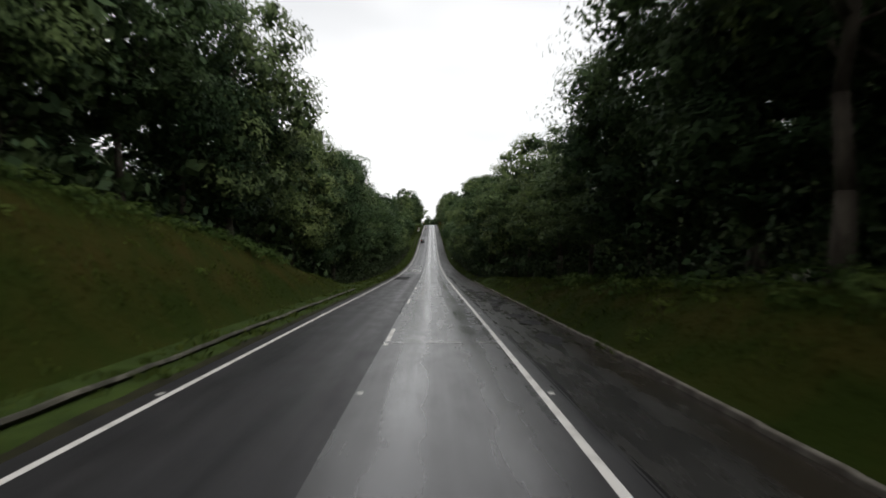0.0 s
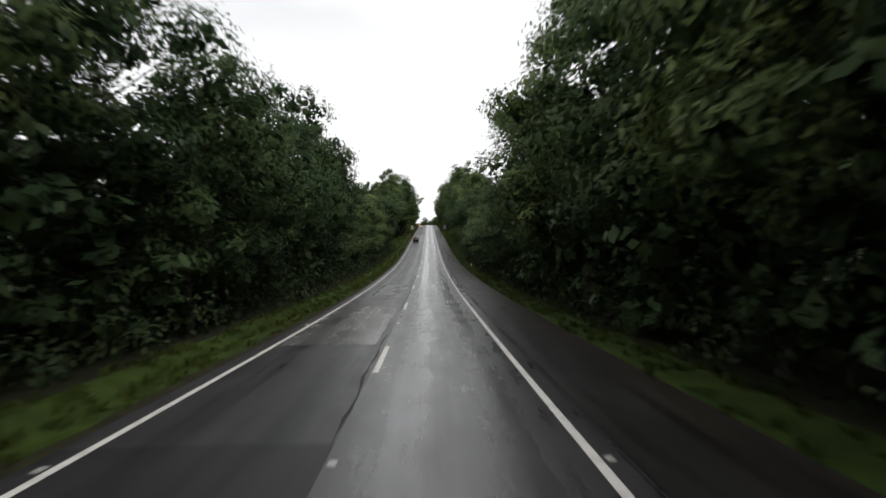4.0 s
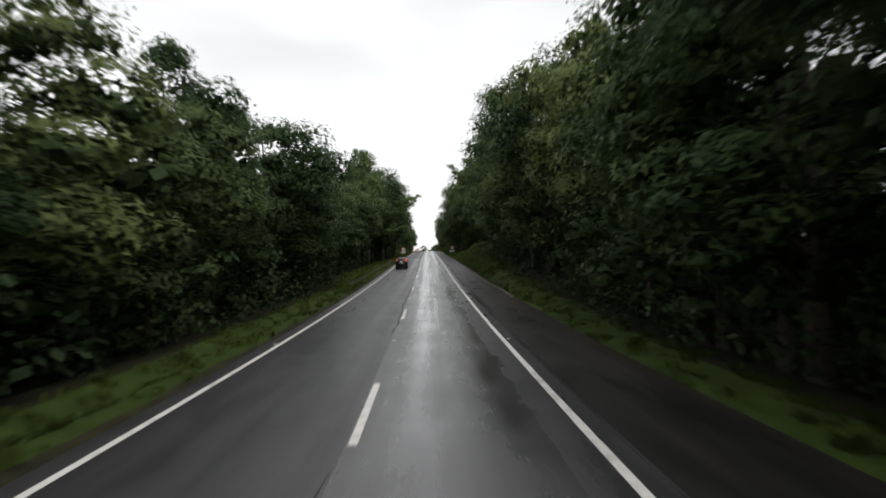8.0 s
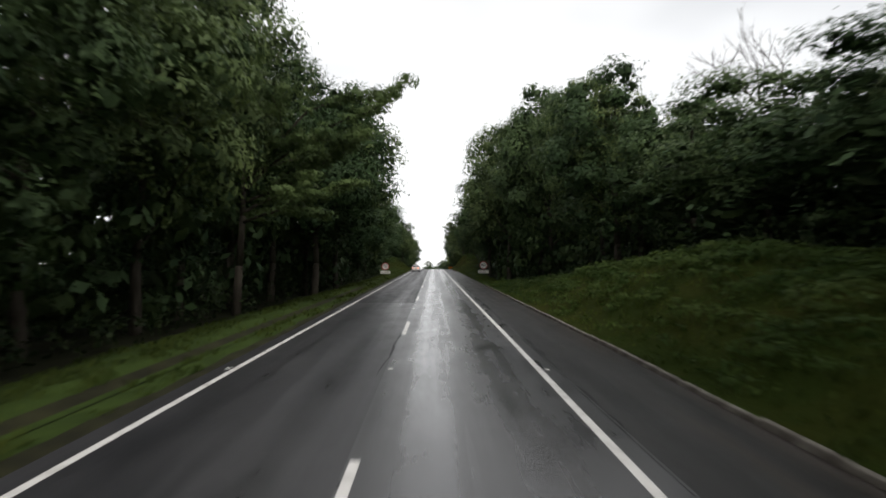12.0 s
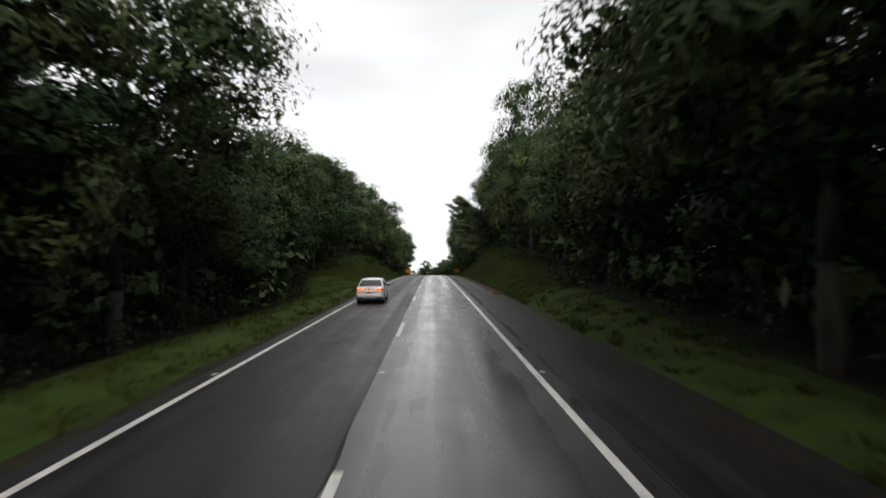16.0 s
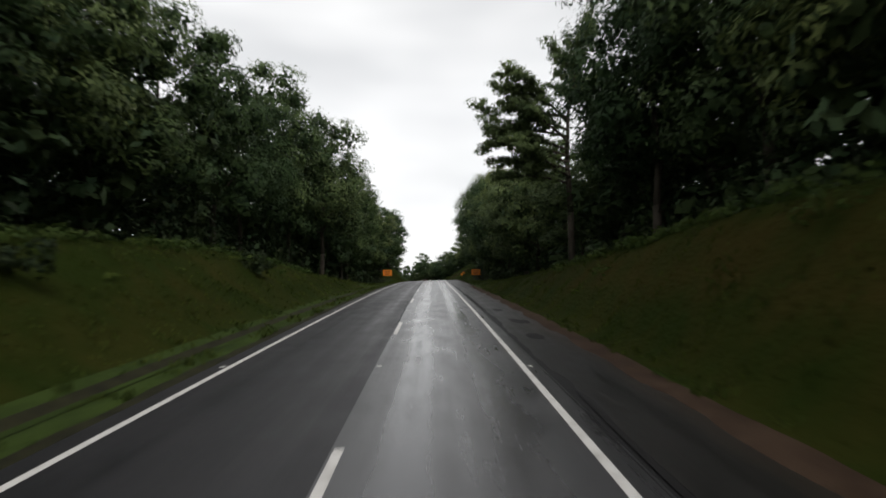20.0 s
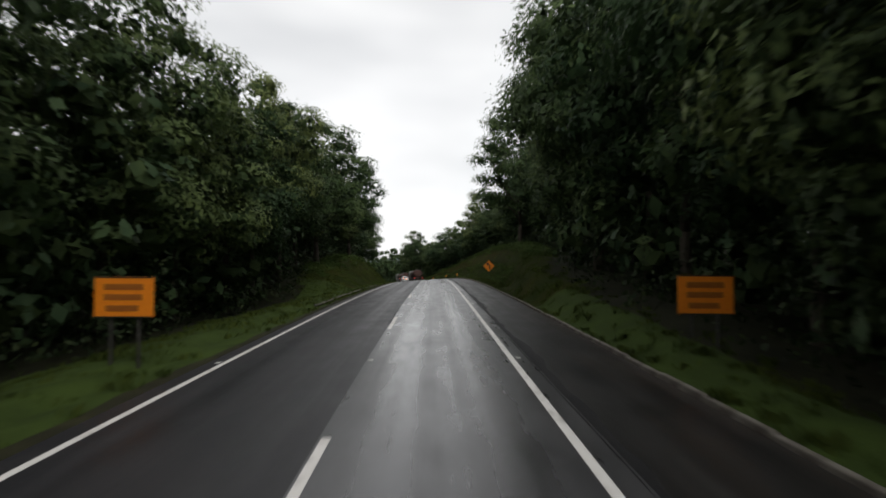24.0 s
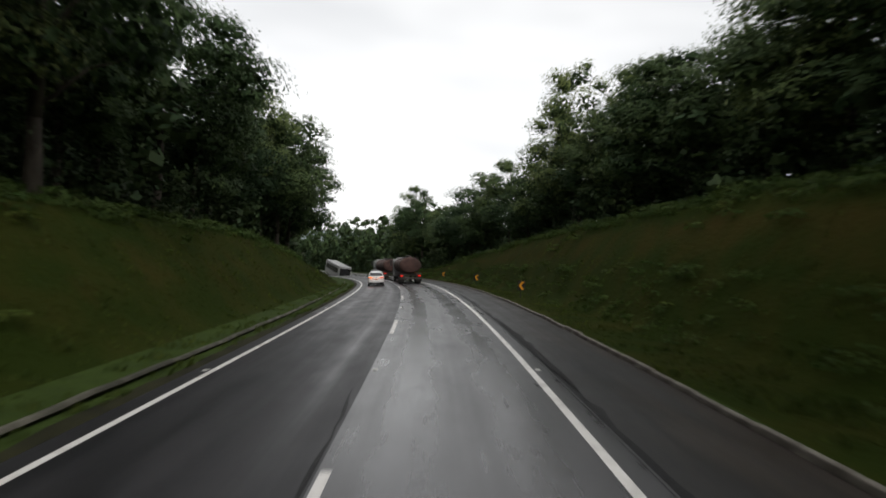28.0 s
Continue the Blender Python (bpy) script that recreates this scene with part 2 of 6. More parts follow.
M_DRY = mat("bank_grass_blades", (0.0275, 0.0413, 0.0069), 0.8, color2=(0.0473, 0.0482, 0.0103), scale=0.35, detail=12, island=0.14, spec=0.03, lo=0.42, hi=0.72, trans=0.5, dry=(0.0611, 0.0464, 0.0120))
M_LEAF = mat("leaves_dark", (0.032, 0.063, 0.025), 0.6, color2=(0.083, 0.142, 0.051), scale=0.4, rnd=0.52, island=0.12, spec=0.14, trans=0.25)
M_LEAF2 = mat("leaves_light", (0.046, 0.084, 0.030), 0.6, color2=(0.120, 0.179, 0.060), scale=0.4, rnd=0.45, island=0.12, spec=0.14, trans=0.28)
M_LEAF3 = mat("leaves_far", (0.032, 0.063, 0.030), 0.6, color2=(0.084, 0.135, 0.055), scale=0.3, island=0.15, spec=0.12, trans=0.25)
# undergrowth leaf coloured darker to stand in for the canopy's shade
M_UNDER_SHADED = mat("undergrowth_leaves_shaded", (0.015, 0.029, 0.011), 0.65, color2=(0.032, 0.051, 0.019), scale=0.4, island=0.4, spec=0.12, trans=0.15)
M_WEED = mat("weed_leaves", (0.070, 0.115, 0.022), 0.65, color2=(0.120, 0.150, 0.035), scale=0.3, island=0.15, spec=0.1, trans=0.45)
M_BARK = mat("bark", (0.030, 0.024, 0.018), 0.9, color2=(0.085, 0.072, 0.056), scale=4, detail=9, bump=0.8, bscale=18, stretch=(1, 1, 0.25), spec=0.2)
# dark bare soil, also used to colour in the shade of the drain's groove
M_SOIL_SHADE = mat("soil_and_groove_shade", (0.014, 0.014, 0.007), 0.9, color2=(0.030, 0.030, 0.013), scale=1.5, detail=9, bump=0.8, bscale=14, spec=0.15)
M_BRUSH = mat("brush_leaves", (0.0344, 0.0688, 0.0155), 0.65, color2=(0.0774, 0.1144, 0.0284), scale=0.4, island=0.15, spec=0.1, trans=0.4)
M_HOLE = asphalt("broken_shoulder", (0.006, 0.006, 0.006), (0.015, 0.014, 0.014), 0.68, 0.03, spec=0.2)
M_REDSOIL = mat("red_soil", (0.036, 0.021, 0.013), 0.9, color2=(0.066, 0.041, 0.026), scale=0.9, detail=10, bump=0.7, bscale=18, spec=0.15)
M_WET = asphalt("wet_film", (0.026, 0.026, 0.028), (0.046, 0.045, 0.047), 0.26, 0.05, spec=0.8)
M_MID = asphalt("wet_asphalt_repair", (0.024, 0.024, 0.026), (0.050, 0.049, 0.051), 0.29, 0.10, spec=0.75)


# ---- mesh helpers ----
def link(name, me, parent=None, m=None):
    ob = new(name, me)
    if parent:
        ob.parent = parent
    if m is not None:
        ob.matrix_basis = m
    return ob


def part(name, bm, material, parent=None, label="", smooth=False):
    """One bmesh as one mesh object under a thing or a part."""
    me = bpy.data.meshes.new(name)
    bm.normal_update()
    bm.to_mesh(me)
    bm.free()
    me.materials.append(material)
    if smooth:
        me.shade_smooth()
    ob = link(name, me, parent)
    return tagged(ob, label) if label else ob


def raw(name, verts, faces, material, uv=None, smooth=False):
    """A mesh from arrays of corners and quads; uv: one pair for each corner."""
    me = bpy.data.meshes.new(name)
    verts, faces = np.asarray(verts, np.float32), np.asarray(faces, np.int32)
    k = faces.shape[1]
    me.vertices.add(len(verts))
    me.vertices.foreach_set("co", verts.ravel())
    me.loops.add(faces.size)
    me.loops.foreach_set("vertex_index", faces.ravel())
    me.polygons.add(len(faces))
    me.polygons.foreach_set("loop_start", np.arange(0, faces.size, k, dtype=np.int32))
    me.update(calc_edges=True)
    if uv is not None:
        me.uv_layers.new(name="UVMap").data.foreach_set("uv", np.asarray(uv, np.float32)[faces.ravel()].ravel())
    for mt in material if isinstance(material, (list, tuple)) else [material]:
        me.materials.append(mt)
    if smooth:
        me.shade_smooth()
    return me


def box(bm, x0, x1, y0, y1, z0, z1, bevel=0.0, m=None):
    """A box, its edges rounded where bevel is given."""
    g = bmesh.ops.create_cube(bm, size=1.0, matrix=Matrix.Translation(((x0 + x1) / 2, (y0 + y1) / 2, (z0 + z1) / 2)) @ Matrix.Diagonal((x1 - x0, y1 - y0, z1 - z0, 1)))
    vs = g["verts"]
    if bevel:
        es = list({e for v in vs for e in v.link_edges})
        r = bmesh.ops.bevel(bm, geom=es, offset=bevel, segments=2, affect="EDGES", profile=0.6)
        vs = list({v for f in r["faces"] for v in f.verts} | {v for v in vs if v.is_valid})
    if m is not None:
        bmesh.ops.transform(bm, matrix=m, verts=vs)
    return bm


def tube(bm, a, b, r0, r1=None, n=10):
    """A tapered round bar from a to b."""
    a, b = Vector(a), Vector(b)
    q = (b - a).to_track_quat("Z", "Y").to_matrix().to_4x4()
    bmesh.ops.create_cone(bm, cap_ends=True, segments=n, radius1=r0, radius2=r0 if r1 is None else r1, depth=(b - a).length,
                          matrix=Matrix.Translation((a + b) / 2) @ q)
    return bm


def strip(name, stations, lats, heights, material, kind="structure", label="", category=""):
    """A ribbon along the road: at each station a row of corners at those lats (one row, or a row for each station) and heights."""
    st, la = np.asarray(stations, float), np.atleast_2d(np.asarray(lats, float))
    k = la.shape[1]
    hh = np.broadcast_to(np.asarray(heights, float), (len(st), k))
    v = way(st[:, None], la, hh).reshape(-1, 3)
    uv = np.stack(np.broadcast_arrays(la, st[:, None]), -1).reshape(-1, 2)
    i = np.arange(len(st) - 1)[:, None] * k + np.arange(k - 1)[None, :]
    f = np.stack([i, i + 1, i + 1 + k, i + k], -1).reshape(-1, 4)
    ob = new(name, raw(name, v, f, material, uv, smooth=True))
    return tagged(ob, label, category, kind=kind)


def ripple(s, lat, size, seed=0.0):
    """Uneven ground, smooth, about -1 to 1."""
    s, lat = np.asarray(s) / size, np.asarray(lat) / size
    return (np.sin(s * 1.3 + seed) * np.cos(lat * 1.7 + seed * 2) + 0.6 * np.sin(s * 2.9 + lat * 2.3 + seed * 3) + 0.4 * np.sin(s * 5.3 - lat * 4.1 + seed)) / 2


# ---- the lie of the land: height of the cut banks each side, where they crest, and where the trees begin ----
def bank_l(s):
    return np.interp(s, [-60, 17, 39, 58, 64, 390, 412, 432, 445, 463, 487, 505, 542, 560, 572, 585, 615, 640, 670, 760],
                     [5.0, 5.2, 3.4, 0.6, 0, 0, 2.0, 3.3, 3.3, 2.3, 0.6, 0, 0, 1.6, 3.2, 3.8, 3.8, 2.6, 1.6, 1.5])


def bank_r(s):
    return np.interp(s, [-60, 15, 40, 62, 80, 190, 225, 262, 277, 290, 304, 325, 345, 385, 400, 415, 428, 439, 447, 465, 485, 505, 522, 540, 557, 575, 600, 630, 650, 672, 695, 760],
                     [2.0, 2.0, 1.2, 0.8, 0, 0, 0.8, 1.6, 3.0, 2.1, 0.8, 0.1, 0.2, 1.2, 2.7, 4.0, 4.4, 3.6, 3.0, 1.9, 0.6, 0.1, 0.8, 2.5, 3.8, 5.2, 6.0, 5.8, 4.2, 2.0, 0.4, 0])


def edge_l(s):
    return np.interp(s, [-60, 30, 60, 70, 225, 240, 300, 315, 380, 400, 470, 495, 545, 560, 650, 700, 1000],
                     [13, 13, 10.5, 8.7, 8.7, 12, 11, 9.6, 10, 13, 13, 10.5, 10.5, 13.5, 13.5, 12, 12])


def edge_r(s):
    return np.interp(s, [-60, 40, 62, 70, 180, 257, 268, 310, 325, 375, 395, 470, 490, 532, 553, 580, 640, 690, 1000],
                     [11.5, 11.5, 10.2, 8.7, 8.9, 10.3, 13.5, 13.5, 10.2, 10.6, 13, 13, 9.7, 9.7, 14, 16, 15.5, 11, 11])


def top_l(s):
    return np.interp(s, [-60, 43, 48, 57, 65, 72, 92, 105, 123, 136, 150, 155, 160, 166, 172, 184, 190, 200, 212, 222, 232, 255, 265, 278, 296, 325, 344, 361, 369, 380, 392, 402, 427, 450, 470, 480, 487, 500, 519, 531, 548, 590, 640, 665, 720, 1000],
                     [21, 21, 15.5, 15.5, 19, 19, 14.5, 12.5, 13, 17, 16, 12, 8, 8, 9.6, 9.2, 11.2, 12.6, 12.5, 11.2, 10.4, 11.8, 12.5, 17, 21.5, 22, 16.5, 13.5, 12, 12.5, 13.5, 16.4, 17.8, 17.4, 18.7, 20, 17.5, 15.3, 14.3, 15.2, 16.8, 18, 17.3, 15.5, 17.5, 18])


def top_r(s):
    return np.interp(s, [-60, 20, 30, 38, 46, 58, 66, 75, 96, 124, 136, 149, 156, 166, 170, 176, 184, 192, 203, 215, 234, 252, 261, 268, 286, 304, 318, 345, 362, 380, 394, 416, 425, 440, 450, 456, 472, 492, 532, 552, 572, 581, 593, 610, 640, 670, 720, 1000],
                     [17, 16.5, 14.0, 14, 12, 13, 13.5, 12.5, 14.5, 16, 13, 11, 8, 8, 8.5, 11, 11.5, 12.5, 14.0, 15.5, 18, 20, 19, 10.5, 11.2, 18, 22, 21, 16.2, 16, 18.2, 18, 21.5, 21, 19.5, 14.5, 14.5, 15.5, 22, 22, 21, 21, 18, 17.5, 16.5, 15.5, 17, 18.5])


def under(s, side):
    """Where the undergrowth closes the grass strip."""
    gap = np.interp(s, [58, 70, 222, 236], [0.3, 2.1, 2.1, 0.3]) if side < 0 else np.interp(s, [70, 80, 185, 200], [0.3, 0.8, 0.8, 0.3])
    return (edge_l(s) if side < 0 else edge_r(s)) - gap


def land(s, lat):
    """Height of the ground over the road's surface at s, lat."""
    s, lat = np.broadcast_arrays(np.asarray(s, float), np.asarray(lat, float))
    a = np.abs(lat)
    left = lat < 0
    bank = np.where(left, bank_l(s), bank_r(s))
    foot = np.where(left, 6.5, np.interp(s, [535, 572, 690, 720], [7.0, 9.4, 9.0, 7.0]))
    crest = np.where(left, edge_l(s), edge_r(s)) - 1.2
    u = np.clip((a - foot) / np.maximum(crest - foot, 1.5), 0, 1)
    rise = bank * (1 - (1 - u) ** 1.7) * np.clip(u * 4, 0, 1) ** 0.5
    rise = rise + np.clip(bank - 2, 0, 2) * 0.16 * np.tanh((u - 0.52 + 0.05 * np.sin(s / 7.0)) * 16) * (u > 0) * (u < 1) * np.clip(u * 6, 0, 1) * np.clip((1 - u) * 5, 0, 1)
    fall = -np.clip(a - np.where(left, 6.5, 8.0), 0, 5) * 0.22 * np.clip((0.6 - bank) / 0.4, 0, 1)
    rough = ripple(s, lat, 2.7) * 0.10 * np.clip((a - 6) / 3, 0, 1) + ripple(s, lat, 9.0, 2.0) * 0.35 * np.clip((a - 9) / 8, 0, 1)
    mid = np.where(s < 60, 5.25, np.where(s > 525, 4.95, 5.55))
    gutter = -np.where((s < 60) | (s > 525), 0.11, 0.20) * np.exp(-((a - mid) / np.where((s < 60) | (s > 525), 0.2, 0.3)) ** 2) * left
    return -0.03 + rise + fall + rough + gutter


def parched(s, lat):
    """How dry the bank's grass is, 0 to 1: an ochre band below the crest of the tall cuts."""
    s, lat = np.broadcast_arrays(np.asarray(s, float), np.asarray(lat, float))
    left = lat < 0
    foot = np.where(left, 6.5, np.interp(s, [535, 572, 690, 720], [7.0, 9.4, 9.0, 7.0]))
    crest = np.where(left, edge_l(s), edge_r(s)) - 1.2
    u = (np.abs(lat) - foot) / np.maximum(crest - foot, 1.5)
    band = np.clip((u - 0.16) / 0.2, 0, 1) * np.clip((0.84 - u) / 0.25, 0, 1)
    narrow = np.clip((u - 0.36) / 0.1, 0, 1) * np.clip((0.66 - u) / 0.1, 0, 1)
    band = np.where(~left & (s > 530), narrow, band)
    much = np.where(left, np.interp(s, [0, 45, 60, 395, 415, 450, 480, 555, 590, 640], [0.45, 0.4, 0.0, 0.0, 0.25, 0.2, 0.0, 0.1, 0.2, 0.2]),
                    np.interp(s, [0, 40, 60, 392, 408, 440, 470, 535, 565, 590, 680], [0.45, 0.3, 0, 0, 0.55, 0.55, 0, 0.05, 0.15, 0.6, 0.4]))
    return band * much


LATS = np.array([-40, -30, -24, -20, -17, -15, -14, -13, -12, -11, -10.2, -9.4, -8.7, -8, -7.4, -6.9, -6.5, -6.1, -5.7, -5.3, -4.9, -4.5, -4.2, -4.15,
                 6.4, 6.66, 6.9, 7.2, 7.7, 8.2, 8.8, 9.4, 10, 10.7, 11.5, 12.3, 13.2, 14, 15, 16, 17.5, 20, 24, 30, 40.0])
ST = np.arange(-58, 998, 2.0)
hh = land(ST[:, None], LATS[None, :])
hh[:, 23] = hh[:, 24] = -0.35
gv = way(ST[:, None], LATS[None, :], hh)
wide = []
for side, col in ((-1, 0), (1, -1)):
    for d in (60, 300, 3000):
        w = gv[:, col].copy()
        hd = np.interp(ST, SS, HEAD) * (side > 0)
        w[:, 0] += side * d * np.cos(hd)
        w[:, 1] += side * d * np.sin(hd)
        w[:, 2] += -2.0 if d == 60 else -6.0
        wide.append(w)
gv = np.concatenate([np.stack(wide[2::-1], 1), gv, np.stack(wide[3:], 1)], 1)
ends = [gv[:1].copy(), gv[-1:].copy()]
ends[0][..., 1] -= 3000
ends[1][..., 0] -= 3500 * np.sin(HEAD[-1])
ends[1][..., 1] += 3500 * np.cos(HEAD[-1])
ends[1][..., 2] -= 6
gv = np.concatenate([ends[0], gv, ends[1]], 0)
nr, k = gv.shape[:2]
i = np.arange(nr - 1)[:, None] * k + np.arange(k - 1)[None, :]
gf = np.stack([i, i + 1, i + 1 + k, i + k], -1).reshape(-1, 4)
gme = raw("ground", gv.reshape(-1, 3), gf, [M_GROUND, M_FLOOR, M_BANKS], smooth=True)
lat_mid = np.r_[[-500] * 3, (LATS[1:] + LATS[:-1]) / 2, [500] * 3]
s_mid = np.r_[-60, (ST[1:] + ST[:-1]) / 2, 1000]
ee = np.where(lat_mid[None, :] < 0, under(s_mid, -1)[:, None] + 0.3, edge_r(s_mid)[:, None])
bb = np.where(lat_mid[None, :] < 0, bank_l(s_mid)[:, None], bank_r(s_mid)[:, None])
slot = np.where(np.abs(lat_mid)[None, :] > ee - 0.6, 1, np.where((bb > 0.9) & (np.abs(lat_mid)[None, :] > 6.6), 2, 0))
dryness = np.zeros((nr, k), np.float32)
dryness[1:-1, 3:-3] = parched(ST[:, None], LATS[None, :])
gme.attributes.new("dry", "FLOAT", "POINT").data.foreach_set("value", dryness.ravel())
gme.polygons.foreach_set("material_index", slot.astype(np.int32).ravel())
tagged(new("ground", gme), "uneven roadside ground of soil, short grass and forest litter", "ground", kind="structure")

# ---- carriageway: two lanes, paved right shoulder ----
RS = np.arange(-58, 900, 1.0)
for lo_s, hi_s, mt, la in ((-58, 95, M_LEFT, "wet dark asphalt overtaking lane of a rural highway"), (95, 290, M_OLD, "wet grey older asphalt of the overtaking lane"), (290, 900, M_LEFT, "wet dark smooth asphalt of the overtaking lane")):
    tagged(strip("road", np.arange(lo_s, hi_s + 0.5, 1.0), [-4.15, -3.6, -2.7, -1.8, -0.9, -0.06], [-0.03, 0, 0.012, 0.018, 0.012, 0.0], mt), la, "road")
tagged(strip("road", RS, [-0.06, 0.9, 1.8, 2.7, 3.6, 4.05], [0.0, 0.012, 0.018, 0.012, 0, -0.012], M_ROAD), "wet grey asphalt lane with paler wheel tracks", "road")
edge = 0.03 * np.sin(RS * 1.7) + 0.05 * np.sin(RS * 0.45) + 0.02 * np.sin(RS * 4.1)
for lo_s, hi_s, mt, la in ((-58, 50, M_WORN, "worn grey asphalt shoulder, wet and breaking up"), (50, 900, M_SHOULDER, "broken dark asphalt shoulder stained with red-brown soil")):
    st = np.arange(lo_s, hi_s + 0.5, 1.0)
    sag = np.stack([-0.035 + 0 * st, -0.05 + 0.01 * np.sin(st * 0.9), -0.06 + 0.012 * np.sin(st * 0.7), -0.07 + 0.012 * np.sin(st * 1.3), -0.07 + 0 * st], 1)
    tagged(strip("pavement", st, [4.04, 4.4, 5.0, 5.7, 6.58], sag, mt), la, "pavement")
rnd = np.random.RandomState(31)
s_ = -20.0
while s_ < 700:
    le = rnd.uniform(7, 26)
    st = np.arange(s_, s_ + le, 0.5)
    mid = -0.13 + 0.05 * np.sin(st * 0.35 + s_) + 0.03 * np.sin(st * 1.3) + rnd.normal(0, 0.012, len(st))
    hw = 0.026 * np.clip(np.minimum(st - s_, s_ + le - st) / 2, 0.15, 1) * (1 + 0.5 * np.sin(st * 2.1))
    v = np.stack([way(st, mid - hw, 0.005), way(st, mid + hw, 0.005)], 1).reshape(-1, 3)
    i = np.arange(len(st) - 1)[:, None] * 2
    f = np.concatenate([i, i + 1, i + 3, i + 2], 1)
    tagged(new("trim", raw("trim", v, f, M_TAR)), "dark broken tar seam along the centre of the road", "road seam", "seams in the road", "structure")
    s_ += le + rnd.uniform(5, 26)
wob = 0.035 * np.sin(RS * 0.9) + 0.03 * np.sin(RS * 0.37 + 1) + 0.02 * np.sin(RS * 2.7)
lip = 4.10 + wob + 0.5 * np.interp(RS, [0, 360, 390], [0.0, 0.0, 0.12])
v = np.stack([way(RS, 3.99, -0.006), way(RS, 4.04 + wob * 0.5, -0.016), way(RS, lip, -0.034), way(RS, lip + np.interp(RS, [0, 360, 390], [0.05, 0.05, 0.14]) + wob, -0.042)], 1).reshape(-1, 3)
i = np.arange(len(RS) - 1)[:, None] * 4 + np.arange(3)[None, :]
shade_edge = new("trim", raw("trim", v, np.stack([i, i + 1, i + 5, i + 4], -1).reshape(-1, 4), M_TAR, smooth=True))
tagged(shade_edge, "broken dark edge of the upper asphalt layer", "road edge", kind="structure")

# bare soil between the left lane's edge and the grass
rag = 0.10 * np.sin(RS * 0.8) + 0.08 * np.sin(RS * 2.3 + 1) + 0.05 * np.sin(RS * 0.21)
v = np.stack([way(RS, -4.1, -0.028), way(RS, -4.3, -0.02 + 0.2 * rag * 0.1), way(RS, -4.42 + rag * 0.6, -0.012)], 1).reshape(-1, 3)
i = np.arange(len(RS) - 1)[:, None] * 3 + np.arange(2)[None, :]
f = np.stack([i, i + 1, i + 4, i + 3], -1).reshape(-1, 4)
tagged(new("soil_edge", raw("soil_edge", v, f, M_SOIL_SHADE, smooth=True)), "dark bare soil along the asphalt edge", "soil", kind="structure")

# ---- painted lines ----
def ribbon(name, s0, s1, a0, a1, h, material, step=1.0):
    st = np.arange(s0, s1 + step * 0.5, step) if s1 - s0 > step else np.array([s0, s1])
    return strip(name, st, [a0, a1], [h, h], material)


tagged(ribbon("edge_line", -58, 898, -3.66, -3.52, 0.006, M_LINE), "solid white painted line on the road's left edge", "road marking")
tagged(ribbon("edge_line", -58, 898, 3.51, 3.66, 0.006, M_LINE), "solid white painted line beside the shoulder", "road marking")
PHASE = 20.16
tagged(ribbon("old_dash", 154, 158, -0.1, 0.08, 0.005, M_PALE), "worn ghost of an older painted dash", "road marking")
for n_ in range(-4, 50):
    s0 = PHASE + 16 * n_
    tagged(ribbon("lane_dash", s0, s0 + 4.0, -0.02, 0.12, 0.006, M_LINE), "white painted dash between the two lanes", "road marking", "dashes of the lane line")


def stud_mesh():
    bm = bmesh.new()
    box(bm, -0.06, 0.06, -0.05, 0.05, 0, 0.022, bevel=0.012)
    me = bpy.data.meshes.new("road_stud")
    bm.to_mesh(me)
    bm.free()
    me.materials.append(M_STUD)
    return me


STUD = stud_mesh()
for n_ in range(-2, 46):
    for lat in (0.05, 3.78, -3.78):
        s0 = PHASE + 16 * n_ + 10.0
        ob = link("road_stud", STUD, None, spot(s0, lat, 0.0 if abs(lat) < 1 else -0.008, tilt=1))
        tagged(ob, "small white reflective stud on the asphalt", "road stud", "studs along the lines")

# ---- patches, joints and the long cracks in the surface ----
def slab(name, s0, s1, a0, a1, h, material, label, wob=0.05, seed=0):
    rnd = np.random.RandomState(seed)
    st = np.linspace(s0, s1, max(3, int((s1 - s0) / 0.8)))
    la = np.linspace(a0, a1, 6)
    v = way(st[:, None] + rnd.uniform(-wob, wob, (1, 6)), la[None, :] + rnd.uniform(-wob, wob, (len(st), 1)), h + 0.018 * (1 - ((np.abs(la) - 1.8) / 1.8) ** 2)[None, :])
    uv = np.stack(np.broadcast_arrays(la[None, :], st[:, None]), -1).reshape(-1, 2)
    k = 6
    i = np.arange(len(st) - 1)[:, None] * k + np.arange(k - 1)[None, :]
    f = np.stack([i, i + 1, i + 1 + k, i + k], -1).reshape(-1, 4)
    return tagged(new(name, raw(name, v.reshape(-1, 3), f, material, uv)), label, "road patch", "patches in the road", "structure")


slab("road_patch", 74.5, 84.5, -3.5, -1.55, 0.004, M_PATCH, "dark tarry rectangular repair in the overtaking lane", 0.04, 1)
for a0, a1 in ((-3.54, -3.47), (-1.58, -1.5)):
    slab("tar_edge", 74.4, 84.6, a0, a1, 0.006, M_TAR, "black tar sealing along the repair", 0.03, 12)
for b0, b1 in ((74.3, 74.5), (84.45, 84.7)):
    slab("tar_edge", b0, b1, -3.5, -1.52, 0.006, M_TAR, "black tar sealing across the repair", 0.05, 13)
slab("road_patch", 104.5, 118, -3.5, -0.35, 0.004, M_PALE, "pale wet repair in the overtaking lane", 0.05, 2)
slab("road_patch", 126, 136.5, -2.6, -0.5, 0.004, M_ROAD, "dark damp repair in the overtaking lane", 0.08, 3)


